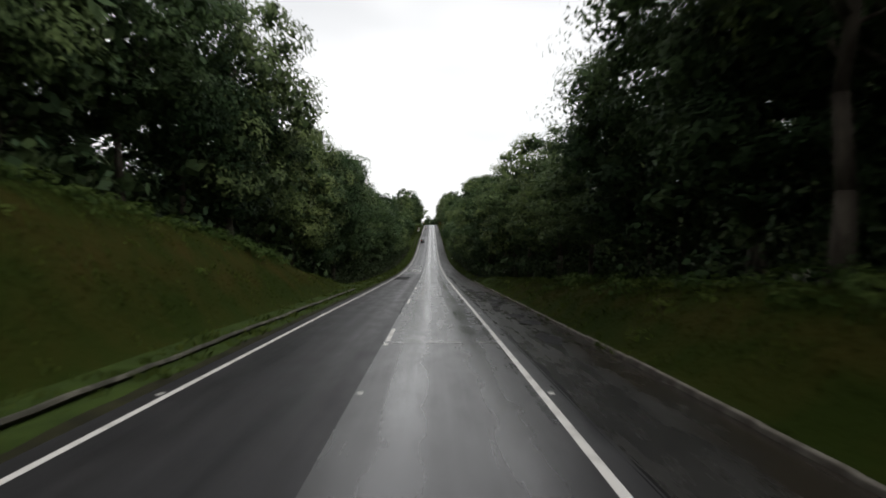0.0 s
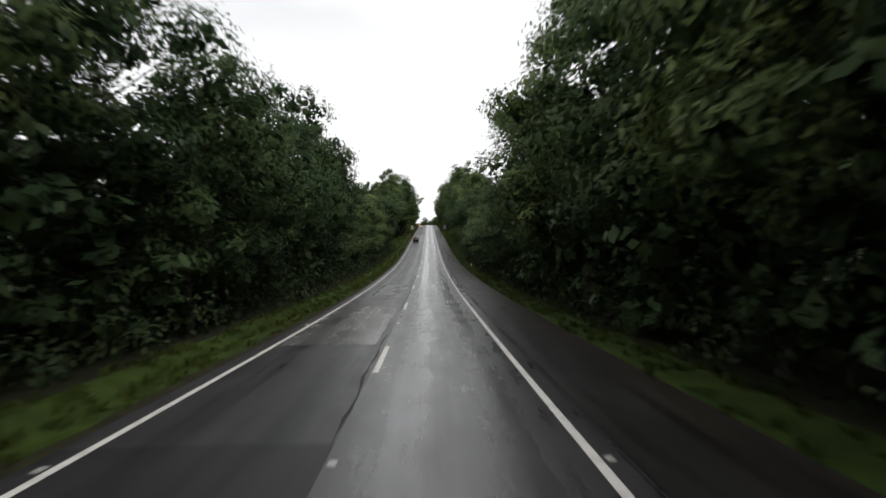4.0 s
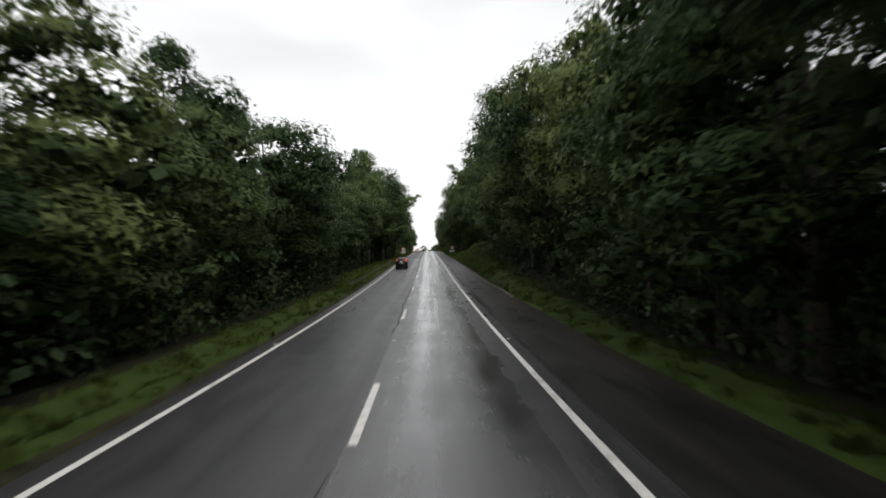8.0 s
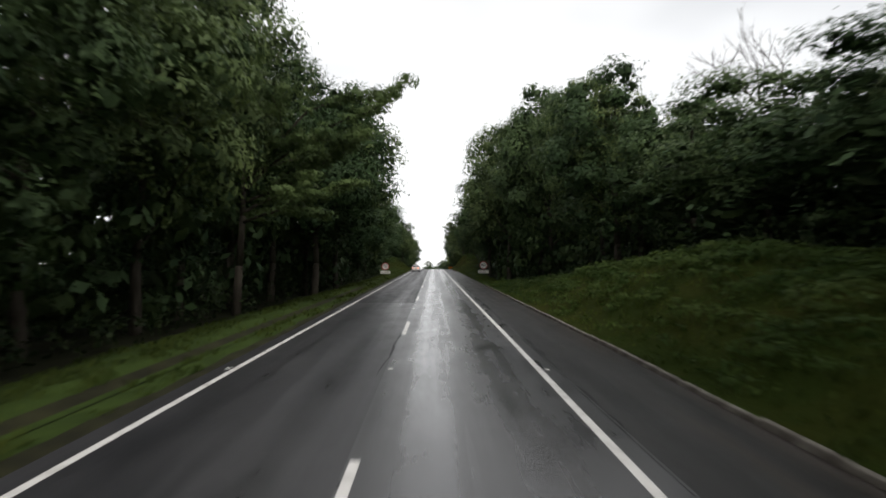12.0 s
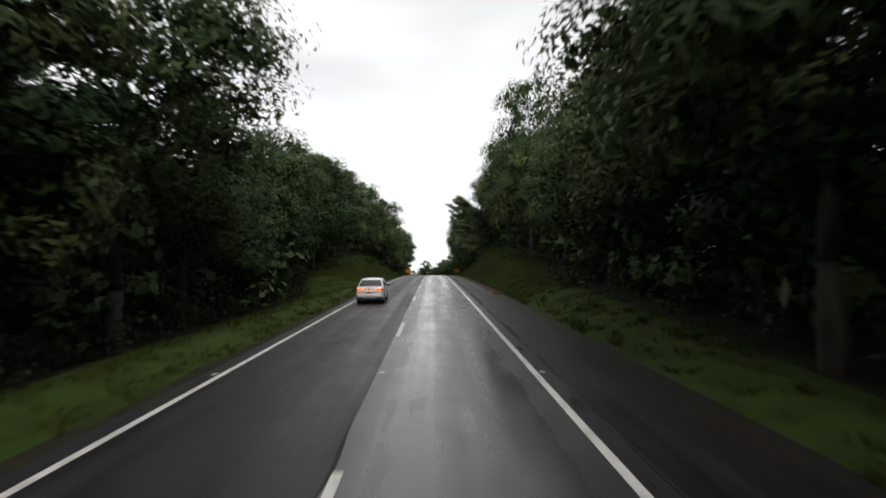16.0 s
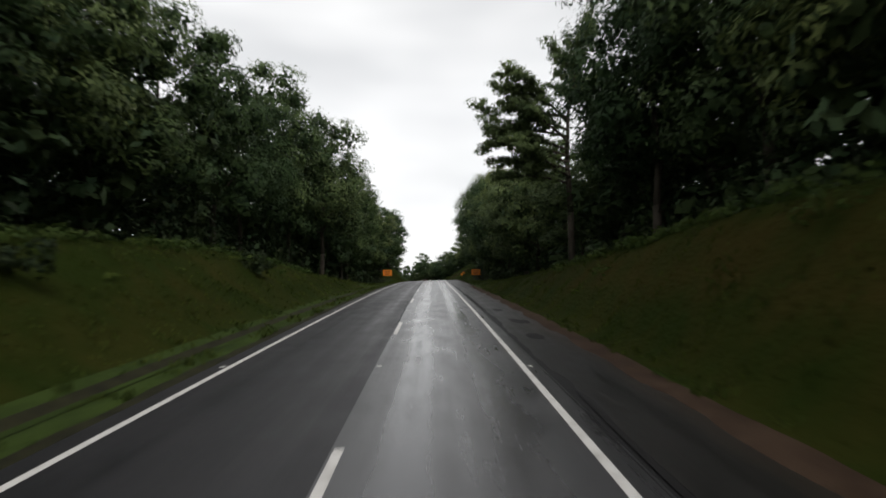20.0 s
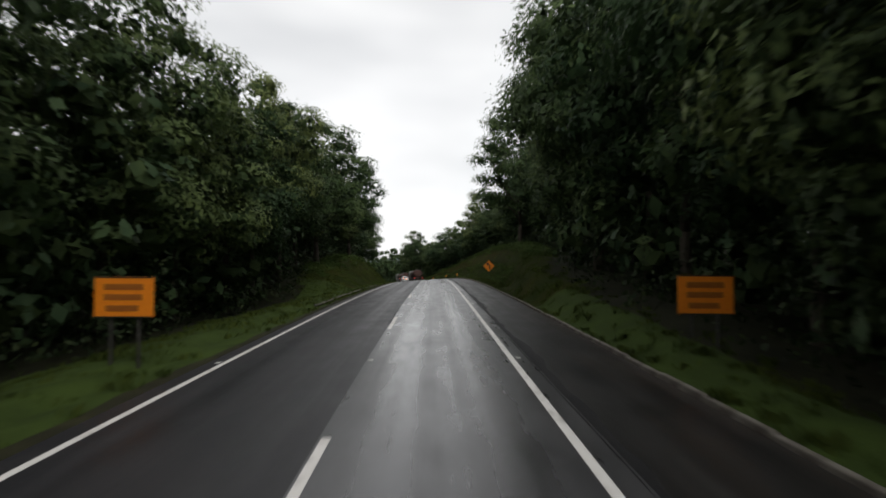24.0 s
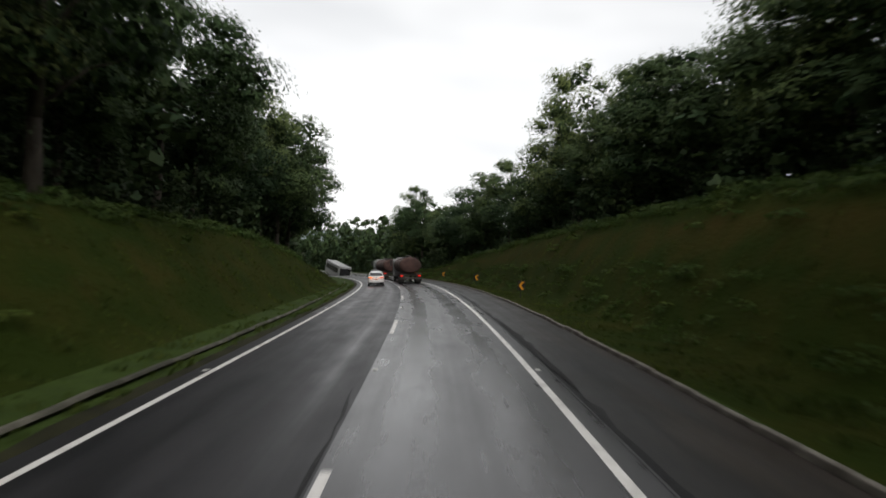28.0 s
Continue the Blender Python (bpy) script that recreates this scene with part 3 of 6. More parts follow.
def stain(s, lat, half, wide_, seed, label="irregular damp dark stain in the lane", material=None):
    """A flat stain with a ragged outline, a fan of thin triangles over the asphalt."""
    rnd = np.random.RandomState(seed)
    a = np.linspace(0, 2 * np.pi, 37)[:-1]
    r = 1 + sum(rnd.uniform(-0.32, 0.32) / k * np.sin(k * a + rnd.uniform(0, 6)) for k in range(2, 15))
    ring = [(s + half * r * np.sin(a) * q, lat + wide_ * r * np.cos(a) * q) for q in (0.5, 1.0)]
    ss, la = np.concatenate([[s], ring[0][0], ring[1][0]]), np.concatenate([[lat], ring[0][1], ring[1][1]])
    on_lane = 0.005 + 0.018 * (1 - ((np.abs(la) - 1.8) / 1.8) ** 2)
    v = way(ss, la, np.where(la > 4.3, np.interp(la, [4.3, 4.5, 5.0, 5.7, 6.58], [-0.032, -0.036, -0.044, -0.054, -0.060]), on_lane))
    i, j = np.arange(36), (np.arange(36) + 1) % 36
    f = np.concatenate([np.stack([0 * i, j + 1, i + 1], 1), np.stack([i + 1, j + 1, j + 37], 1), np.stack([i + 1, j + 37, i + 37], 1)])
    tagged(new("road_stain", raw("road_stain", v, f, material or M_MID, np.stack([la, ss], 1))), label, "road stain", "stains on the road", "structure")


for s0, lat, half, wd, seed in ((187, 2.4, 5.5, 0.6, 5), (143.5, 2.4, 2.0, 0.35, 7), (210, 2.5, 4, 0.4, 10), (128, 2.6, 3, 0.3, 11)):
    stain(s0, lat, half, wd, seed)
rnd = np.random.RandomState(77)
for s0 in np.arange(196, 292, 8.5):
    stain(s0 + rnd.uniform(-2, 2), 1.5 + rnd.uniform(-0.12, 0.12), rnd.uniform(3.0, 6.0), rnd.uniform(0.05, 0.12), int(s0), "thin film of standing water in the wheel track", M_WET)
for s0, lat, half, wd, seed in ((26.8, 5.65, 0.8, 0.5, 20), (29.6, 5.45, 0.8, 0.45, 21), (32.5, 4.9, 1.1, 0.2, 22), (36, 5.2, 1.3, 0.3, 23), (39.4, 5.6, 1.2, 0.45, 25), (43, 4.8, 1.8, 0.2, 26), (46.5, 5.3, 1.6, 0.4, 28), (51.7, 4.8, 2.4, 0.3, 29), (22, 5.4, 1.4, 0.35, 30), (58, 4.6, 2.4, 0.16, 27)):
    stain(s0, lat, half, wd, seed, "wet ragged hole in the broken shoulder", M_HOLE)
for s0, half in ((70, 4.5), (80, 4.0), (205, 6), (420, 7), (455, 8), (575, 7), (594, 6)):
    stain(s0, 4.22, half, 0.10, int(s0), "black ragged break along the edge of the lane", M_HOLE)
slab("road_patch", 21, 64.8, 0.1, 3.4, 0.003, M_MID, "newer square-edged asphalt repair in the lane", 0.03, 8)
slab("tar_edge", 64.75, 65.15, -0.02, 3.5, 0.005, M_TAR, "dark transverse joint at the end of the repair", 0.05, 14)
slab("road_patch", 20.5, 21.0, -0.05, 3.5, 0.004, M_PALE, "pale transverse joint across the lane", 0.05, 9)
slab("road_patch", 559.0, 559.5, -0.1, 3.5, 0.004, M_PALE, "pale transverse joint across the lane", 0.06, 10)
rnd = np.random.RandomState(5)
for s0 in (190, 196, 199.5, 214, 221, 436, 441, 447):
    stain(s0, rnd.uniform(4.8, 5.5), rnd.uniform(0.5, 1.4), rnd.uniform(0.2, 0.5), int(s0), "dark ragged pothole repair in the shoulder", M_HOLE)

# ---- kerb beside the shoulder and concrete drain on the left ----
def kerb_run(s0, s1, seed):
    """Single concrete kerb stones laid end to end, a little uneven."""
    rnd = np.random.RandomState(seed)
    holder = tagged(new("kerb"), "low weathered concrete kerb stained with soil along the shoulder", "kerb", kind="structure")
    s = s0
    while s < s1:
        le = 1.98
        link("kerb_stone", KERB, holder, spot(s + 1, float(np.interp(s, [0, 60, 100, 206, 314, 486, 540, 580, 620], [6.64, 6.66, 6.6, 6.45, 6.45, 6.55, 6.50, 6.40, 6.40])) + rnd.uniform(-0.02, 0.02), -0.03 + rnd.uniform(-0.02, 0.015), rnd.uniform(-0.6, 0.6), tilt=1))
        s += le + 0.02
    return holder


bm = bmesh.new()
box(bm, -0.06, 0.07, -0.985, 0.985, -0.25, 0.075, bevel=0.03)
KERB = bpy.data.meshes.new("kerb_stone")
bm.to_mesh(KERB)
bm.free()
KERB.materials.append(M_KERB)
first_kerb = kerb_run(-10, 69.5, 1)
for s0, lat, turn in ((71.0, 6.74, -4), (72.9, 6.98, -11), (74.6, 7.5, -24), (75.8, 8.35, -48)):
    link("kerb_stone", KERB, first_kerb, spot(s0, lat, -0.03, turn, tilt=1))
st = np.arange(75.9, 78.6, 0.3)
la = np.linspace(6.5, 13.5, 15)
tagged(strip("soil_track", st, la, land(st[:, None], la[None, :]) + 0.03, M_SOIL_SHADE), "dark wet soil gap behind the kerb's end", "soil")
kerb_run(206, 314, 2)
st = np.arange(378, 486, 1.0)
wv = 0.06 * np.sin(st * 0.7) + 0.04 * np.sin(st * 1.9)
tagged(strip("soil_edge", st, [5.95, 6.25, 6.6, 6.85], np.stack([-0.075 + 0 * st, -0.045 + wv * 0.2, -0.02 + wv * 0.3, -0.07 + 0 * st], 1), M_REDSOIL), "washed red-brown soil along the edge of the shoulder", "soil")
kerb_run(486, 680, 4)


def drain(s0, s1, lat=-5.7):
    """A pale concrete lip on the bank's side and a groove, shaded by dark colour, towards the road."""
    st = np.arange(s0, s1, 1.0)
    uneven = (0.02 * np.sin(st * 0.6) + 0.015 * np.sin(st * 2.3))[:, None]
    at = np.broadcast_to(np.asarray(lat(st) if callable(lat) else lat, float), st.shape)[:, None]
    lip = at + np.array([-0.12, -0.105, -0.02, 0.0])
    tagged(strip("drain", st, lip, np.broadcast_to([-0.2, 0.02, 0.012, -0.12], (len(st), 4)) + uneven, M_DRAIN), "narrow weathered concrete drain lip along the foot of the bank", "drain")
    # dark strip stands in for the shade down in the groove
    bed = at + np.array([0.0, 0.02, 0.055, 0.08])
    tagged(strip("ditch", st, bed, np.broadcast_to([-0.11, -0.115, -0.09, -0.03], (len(st), 4)) + uneven, M_SOIL_SHADE), "groove of the roadside drain, its shade put in as dark colour", "ditch")


drain(-20, 54, -5.4)
for s0, s1 in ((222, 312), (388, 482)):
    st = np.arange(s0, s1, 1.0)
    wv = 0.05 * np.sin(st * 0.31) + 0.03 * np.sin(st * 1.1)
    ob = strip("ditch", st, [-5.95, -5.8, -5.58, -5.36, -5.2], land(st[:, None], np.array([-5.95, -5.8, -5.58, -5.36, -5.2])[None, :]) + np.array([-0.01, 0.012, 0.012, 0.012, -0.01])[None, :] + wv[:, None] * 0.1, M_SOIL_SHADE)
    tagged(ob, "narrow dark earth ditch worn through the verge grass", "ditch")
drain(528, 655, lambda s: np.interp(s, [528, 600, 625, 655], [-5.05, -5.05, -5.4, -5.5]))


# ---- plants ----
def soften(v, faces, nrm):
    """Turns leaves so that they face outwards; returns the corners' normals of the clump that they cover."""
    k = faces.shape[1]
    fn = np.cross(v[faces[:, 1]] - v[faces[:, 0]], v[faces[:, 2]] - v[faces[:, 0]])
    away = (fn * nrm[faces[:, 0]]).sum(1) < 0
    faces = faces.copy()
    faces[away] = faces[away][:, ::-1]
    return faces, nrm / np.linalg.norm(nrm, axis=1, keepdims=True).clip(1e-6)


def leaf_quads(pos, nrm, size, rng, ratio=0.5):
    """A bent leaf spray, one quad each, at every place."""
    n = len(pos)
    nrm = nrm / np.linalg.norm(nrm, axis=1, keepdims=True).clip(1e-6)
    t = rng.normal(size=(n, 3)) + np.array([0, 0, -0.5])
    t -= nrm * (t * nrm).sum(1, keepdims=True)
    t /= np.linalg.norm(t, axis=1, keepdims=True).clip(1e-6)
    b = np.cross(nrm, t)
    le = (size * rng.uniform(0.6, 1.4, n))[:, None]
    wd = le * ratio * rng.uniform(0.7, 1.2, (n, 1))
    v = np.stack([pos - t * le * 0.5, pos + b * wd * 0.5 - nrm * le * 0.10, pos + t * le * 0.5 - nrm * le * 0.2, pos - b * wd * 0.5 - nrm * le * 0.10], 1)
    return v.reshape(-1, 3)


def leaf_tris(pos, nrm, size, rng, ratio=0.6):
    """A pointed leaf tip, one triangle each, at every place."""
    v = leaf_quads(pos, nrm, size, rng, ratio * 1.25).reshape(-1, 4, 3)
    return v[:, [0, 1, 2]].reshape(-1, 3)


def split_quads(n):
    """Two triangles for each of n quads."""
    q = quads(n)
    return np.concatenate([q[:, [0, 1, 2]], q[:, [0, 2, 3]]])


def quads(n):
    return np.arange(n * 4).reshape(n, 4)


def crown_points(rng, centres, radii, count, face=0.0):
    """Places and outward directions of the leaves of a crown made of clumps."""
    w = radii.prod(1) ** 0.67
    c = rng.choice(len(centres), count, p=w / w.sum())
    # leaves gather in sprays round a few directions of each clump
    knots = 13
    heads = rng.normal(size=(len(centres) * knots, 3))
    heads /= np.linalg.norm(heads, axis=1, keepdims=True)
    off = rng.normal(size=(count, 3)) * 0.27
    d = heads[c * knots + rng.randint(0, knots, count)] + off
    d /= np.linalg.norm(d, axis=1, keepdims=True)
    d[:, 2] = np.where((d[:, 2] < -0.3) & (rng.rand(count) < 0.6), -d[:, 2], d[:, 2])
    d[:, 0] = np.where((d[:, 0] < -0.15) & (rng.rand(count) < face), -d[:, 0], d[:, 0])
    r = 0.70 + 0.40 * rng.uniform(0, 1, count) ** 0.8 * np.exp(-(off ** 2).sum(1) * 2.2) + (rng.rand(count) < 0.08) * rng.uniform(0, 0.15, count)
    wob = 1 + 0.17 * np.sin(d[:, 0] * 5 + c) * np.cos(d[:, 1] * 4 + c * 2)
    return centres[c] + d * radii[c] * (r * wob)[:, None], d * 1.1 + np.array([0, 0, 0.38]) + rng.normal(size=(count, 3)) * 0.18


def crown_clumps(rng, h, base, rad, count, flat=0.7, cone=0.0):
    """Clump centres and radii of a crown between base and h."""
    many = count * 7
    u = rng.uniform(0, 1, many)
    prof = np.sqrt(np.clip(1 - (2 * u - 0.88) ** 2 * 0.80, 0.06, 1)) * (1 - cone * u)
    a = rng.uniform(0, 2 * np.pi, many)
    r = rad * prof * np.sqrt(rng.uniform(0.12, 1, many))
    c = np.stack([r * np.cos(a), r * np.sin(a), base + (h - base) * u], 1)
    keep = [0]
    for j in range(1, count):
        o = np.arange(j * 7, j * 7 + 7)
        near = np.linalg.norm(c[o][:, None] - c[keep][None], axis=2).min(1)
        keep.append(int(o[near.argmax()]))
    c, prof = c[keep], prof[keep]
    s = rad * rng.uniform(0.24, 0.48, count) * (0.75 + 0.35 * prof)
    return c, np.stack([s, s, s * flat], 1)


def trunk_bmesh(rng, h, r0, clumps, limbs, lean):
    bm = bmesh.new()
    pts = [Vector((0, 0, -0.5))]
    n = 6
    for i in range(1, n + 1):
        u = i / n
        pts.append(Vector((lean * u * u + rng.uniform(-1, 1) * 0.12, rng.uniform(-1, 1) * 0.14, h * 0.86 * u)))
    rad = [r0 * (1.35 if i == 0 else 1 - 0.85 * i / n) for i in range(n + 1)]
    for i in range(n):
        tube(bm, pts[i], pts[i + 1], rad[i], rad[i + 1], 8)
    for c in clumps[rng.choice(len(clumps), min(limbs, len(clumps)), replace=False)]:
        u = np.clip((c[2] / (h * 0.86)) * rng.uniform(0.55, 0.8), 0.15, 0.95)
        k = min(int(u * n), n - 1)
        a = pts[k].lerp(pts[k + 1], u * n - k)
        mid = a.lerp(Vector(c), 0.5) + Vector((0, 0, 0.05 * h * rng.uniform(-0.3, 0.8)))
        rr = max(rad[k] * 0.42, 0.03)
        tube(bm, a, mid, rr, rr * 0.6, 5)
        tube(bm, mid, Vector(c), rr * 0.6, 0.012, 5)
    return bm


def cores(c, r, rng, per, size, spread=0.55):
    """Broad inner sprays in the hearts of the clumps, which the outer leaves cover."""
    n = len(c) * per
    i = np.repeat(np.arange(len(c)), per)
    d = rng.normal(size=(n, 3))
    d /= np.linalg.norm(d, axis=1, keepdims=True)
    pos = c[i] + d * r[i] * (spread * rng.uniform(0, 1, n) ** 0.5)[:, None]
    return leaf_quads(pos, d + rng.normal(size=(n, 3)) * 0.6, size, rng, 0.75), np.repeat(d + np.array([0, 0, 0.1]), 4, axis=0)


def toward(rng, c, r, amount):
    """Turns some of a crown to its sunny side, local +x, where the road's gap lets it spread."""
    back = (c[:, 0] < 0) & (rng.rand(len(c)) < amount)
    c[back, 0] *= -1
    return c, r


def make_tree(name, seed, h, base, rad, clumps, leaves, size, leaf, flat=0.7, cone=0.0, r0=0.22, limbs=12, ratio=0.6):
    rng = np.random.RandomState(seed)
    c, r = toward(rng, *crown_clumps(rng, h * 0.92, base, rad, clumps, flat, cone), 0.6)
    root = new(name)
    part("trunk", trunk_bmesh(rng, h, r0, c, limbs, rng.uniform(-0.2, 0.6)), M_BARK, root, smooth=True)
    pos, nr = crown_points(rng, c, r * 1.05, leaves, 0.65)
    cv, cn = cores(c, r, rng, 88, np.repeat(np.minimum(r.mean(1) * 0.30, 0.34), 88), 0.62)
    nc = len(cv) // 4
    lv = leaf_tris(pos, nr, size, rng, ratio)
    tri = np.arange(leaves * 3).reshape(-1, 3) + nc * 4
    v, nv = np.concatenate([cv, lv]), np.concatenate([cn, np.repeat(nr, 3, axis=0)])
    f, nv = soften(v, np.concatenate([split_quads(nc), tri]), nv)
    me = raw("crown", v, f, [leaf, M_CORE_SHADED], smooth=True)
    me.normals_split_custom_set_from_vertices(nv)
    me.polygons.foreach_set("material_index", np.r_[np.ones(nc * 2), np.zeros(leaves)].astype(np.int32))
    link("crown", me, root)
    return root


def cloud(seed, h, base, rad, clumps, leaves, size, flat=0.75):
    """Corners of a cheap tree for the depth of the wood: leaf sprays and dense hearts."""
    rng = np.random.RandomState(seed)
    c, r = toward(rng, *crown_clumps(rng, h, base, rad, clumps, flat), 0.5)
    pos, nr = crown_points(rng, c, r, leaves, 0.5)
    cv, cn = cores(c, r, rng, 24, 0.85, 0.64)
    return leaf_quads(pos, nr, size, rng, 0.62), cv, np.concatenate([np.repeat(nr, 4, axis=0), cn])


KINDS = [
    make_tree("forest_tree", 11, 15, 4.4, 4.3, 34, 8300, 0.27, M_LEAF),
    make_tree("forest_tree", 12, 15, 3.6, 4.0, 36, 8300, 0.27, M_LEAF2),
    make_tree("forest_tree", 13, 15, 6.4, 4.5, 28, 7200, 0.27, M_LEAF),
    make_tree("forest_tree", 14, 15, 2.6, 3.8, 38, 8100, 0.27, M_LEAF, flat=0.85),
    make_tree("forest_tree", 15, 15, 6.0, 3.8, 28, 6600, 0.27, M_LEAF2, flat=0.68, r0=0.18),
    make_tree("forest_tree", 16, 15, 3.4, 3.6, 34, 7600, 0.27, M_LEAF2, cone=0.45),
]
LABELS = ["broad dark-green broadleaf tree in the forest edge", "fresh green leafy tree at the forest edge", "tall broadleaf tree with a bare lower trunk",
          "dense dark tree leafy almost to the ground", "slender tree with a thin layered crown", "pointed green tree among the forest edge"]
for ob, la in zip(KINDS, LABELS):
    tagged(ob, la, "tree", "trees along the road")

rng = np.random.RandomState(3)
first = set()
for side in (-1, 1):
    s = -14.0
    while s < 700:
        e, top = (edge_l(s), top_l(s)) if side < 0 else (edge_r(s), top_r(s))
        a = e + 2.5 + rng.uniform(-0.9, 1.4)
        if side > 0 and 322 < s < 342 or 508 < s < 516:
            a += 1.8
        g = float(land(s, side * a))
        h = max(6.0, (top - g) * rng.uniform(0.87, 1.16))
        k = rng.choice(6, p=[0.24, 0.2, 0.14, 0.2, 0.1, 0.12] if h > 11 else [0.36, 0.26, 0, 0.38, 0, 0])
        wd = rng.uniform(0.85, 1.15) * (0.65 + 0.35 * h / 15) * (1.05 if side < 0 else 1.13)
        turn = math.degrees(np.interp(s, SS, HEAD)) + (0 if side < 0 else 180) + rng.uniform(-40, 40)
        m = pose(*way(s, side * a, g), 0, 0, turn) @ Matrix.Diagonal((wd, wd, h / 15, 1))
        if k not in first:
            KINDS[k].matrix_basis = m
            first.add(k)
        else:
            copy_thing(KINDS[k], m)
        s += rng.uniform(5.6, 7.8)

# single trees that stand out of the edge and reach over the verge
LONE_LEFT = [(1, 81, -11.8, 17.5, 1.15), (3, 67, -11.9, 18, 1.05), (0, 308, -9.8, 21, 1.45), (4, 316, -9.2, 18, 1.3), (1, 566, -13.0, 16.5, 1.25), (1, 598, -13.2, 18, 1.2), (0, 642, -13.4, 17, 1.2), (1, 652, -13, 15, 1.15), (0, 405, -13.3, 14, 1.1), (0, 480, -11.2, 19.5, 1.15), (3, 43.5, -12.9, 20.5, 1.2), (3, 31, -18.6, 13.5, 1.2), (3, 351, -13, 14, 1.1)]
LONE_RIGHT = [(0, 350, 10.6, 18.5, 1.3), (0, 446, 13.6, 18.5, 1.05), (1, 578, 14.4, 19, 1.35), (2, 17, 11.6, 15.5, 1.05), (0, 326, 10.6, 22, 1.2), (3, 298, 14.8, 17, 1.1), (2, 176.5, 11.4, 11.5, 0.9), (3, 224, 12.6, 14, 1.1), (3, 513, 13.6, 19, 1.1), (1, 506, 12.8, 18, 1.1), (0, 141, 13.5, 12.5, 1.0), (0, 424, 13.4, 19.5, 1.0), (0, 402, 13.0, 23, 0.95), (1, 188, 11.6, 16.3, 1.0), (3, 33, 13.2, 13, 1.0), (3, 30, 17.8, 12.5, 1.2), (3, 592, 20.5, 12, 1.2), (3, 602, 20, 12, 1.3), (3, 612, 19.5, 12, 1.3), (3, 623, 19, 12, 1.3), (1, 629.5, 16.8, 15.8, 1.0), (3, 22.5, 15.4, 11.5, 1.1), (0, 24, 13.8, 15, 1.05), (5, 192.5, 12.2, 15, 0.9)]
for k, s, lat, h, wd in LONE_LEFT + LONE_RIGHT:
    g = float(land(s, lat))
    copy_thing(KINDS[k], pose(*way(s, lat, g), 0, 0, math.degrees(np.interp(s, SS, HEAD)) + (0 if lat < 0 else 180)) @ Matrix.Diagonal((wd, wd, h / 15, 1)))


def bare_tree(s, lat, h, seed):
    """A dead tree: a leaning trunk that forks again and again into bare twigs."""
    rnd = random.Random(seed)
    root = tagged(new("dead_tree"), "leafless dead grey tree standing above the bank", "tree")
    bm = bmesh.new()

    def fork(a, d, le, r, level):
        b = a + d * le
        tube(bm, a, b, r, r * 0.62, 6 if level < 2 else 4)
        if level < 5:
            for _ in range(3 if level else 2):
                nd = (d + Vector((rnd.uniform(-1, 1), rnd.uniform(-1, 1), rnd.uniform(-0.15, 0.7))) * 0.62).normalized()
                fork(a.lerp(b, rnd.uniform(0.6, 1)), nd, le * rnd.uniform(0.5, 0.75), r * 0.55, level + 1)

    fork(Vector((0, 0, -0.3)), Vector((0.1, 0, 1)).normalized(), h * 0.48, 0.17, 0)
    part("trunk", bm, M_BARK, root, smooth=True)
    root.matrix_basis = pose(*way(s, lat, float(land(s, lat))))


bare_tree(287, 19.8, 18.0, 8)


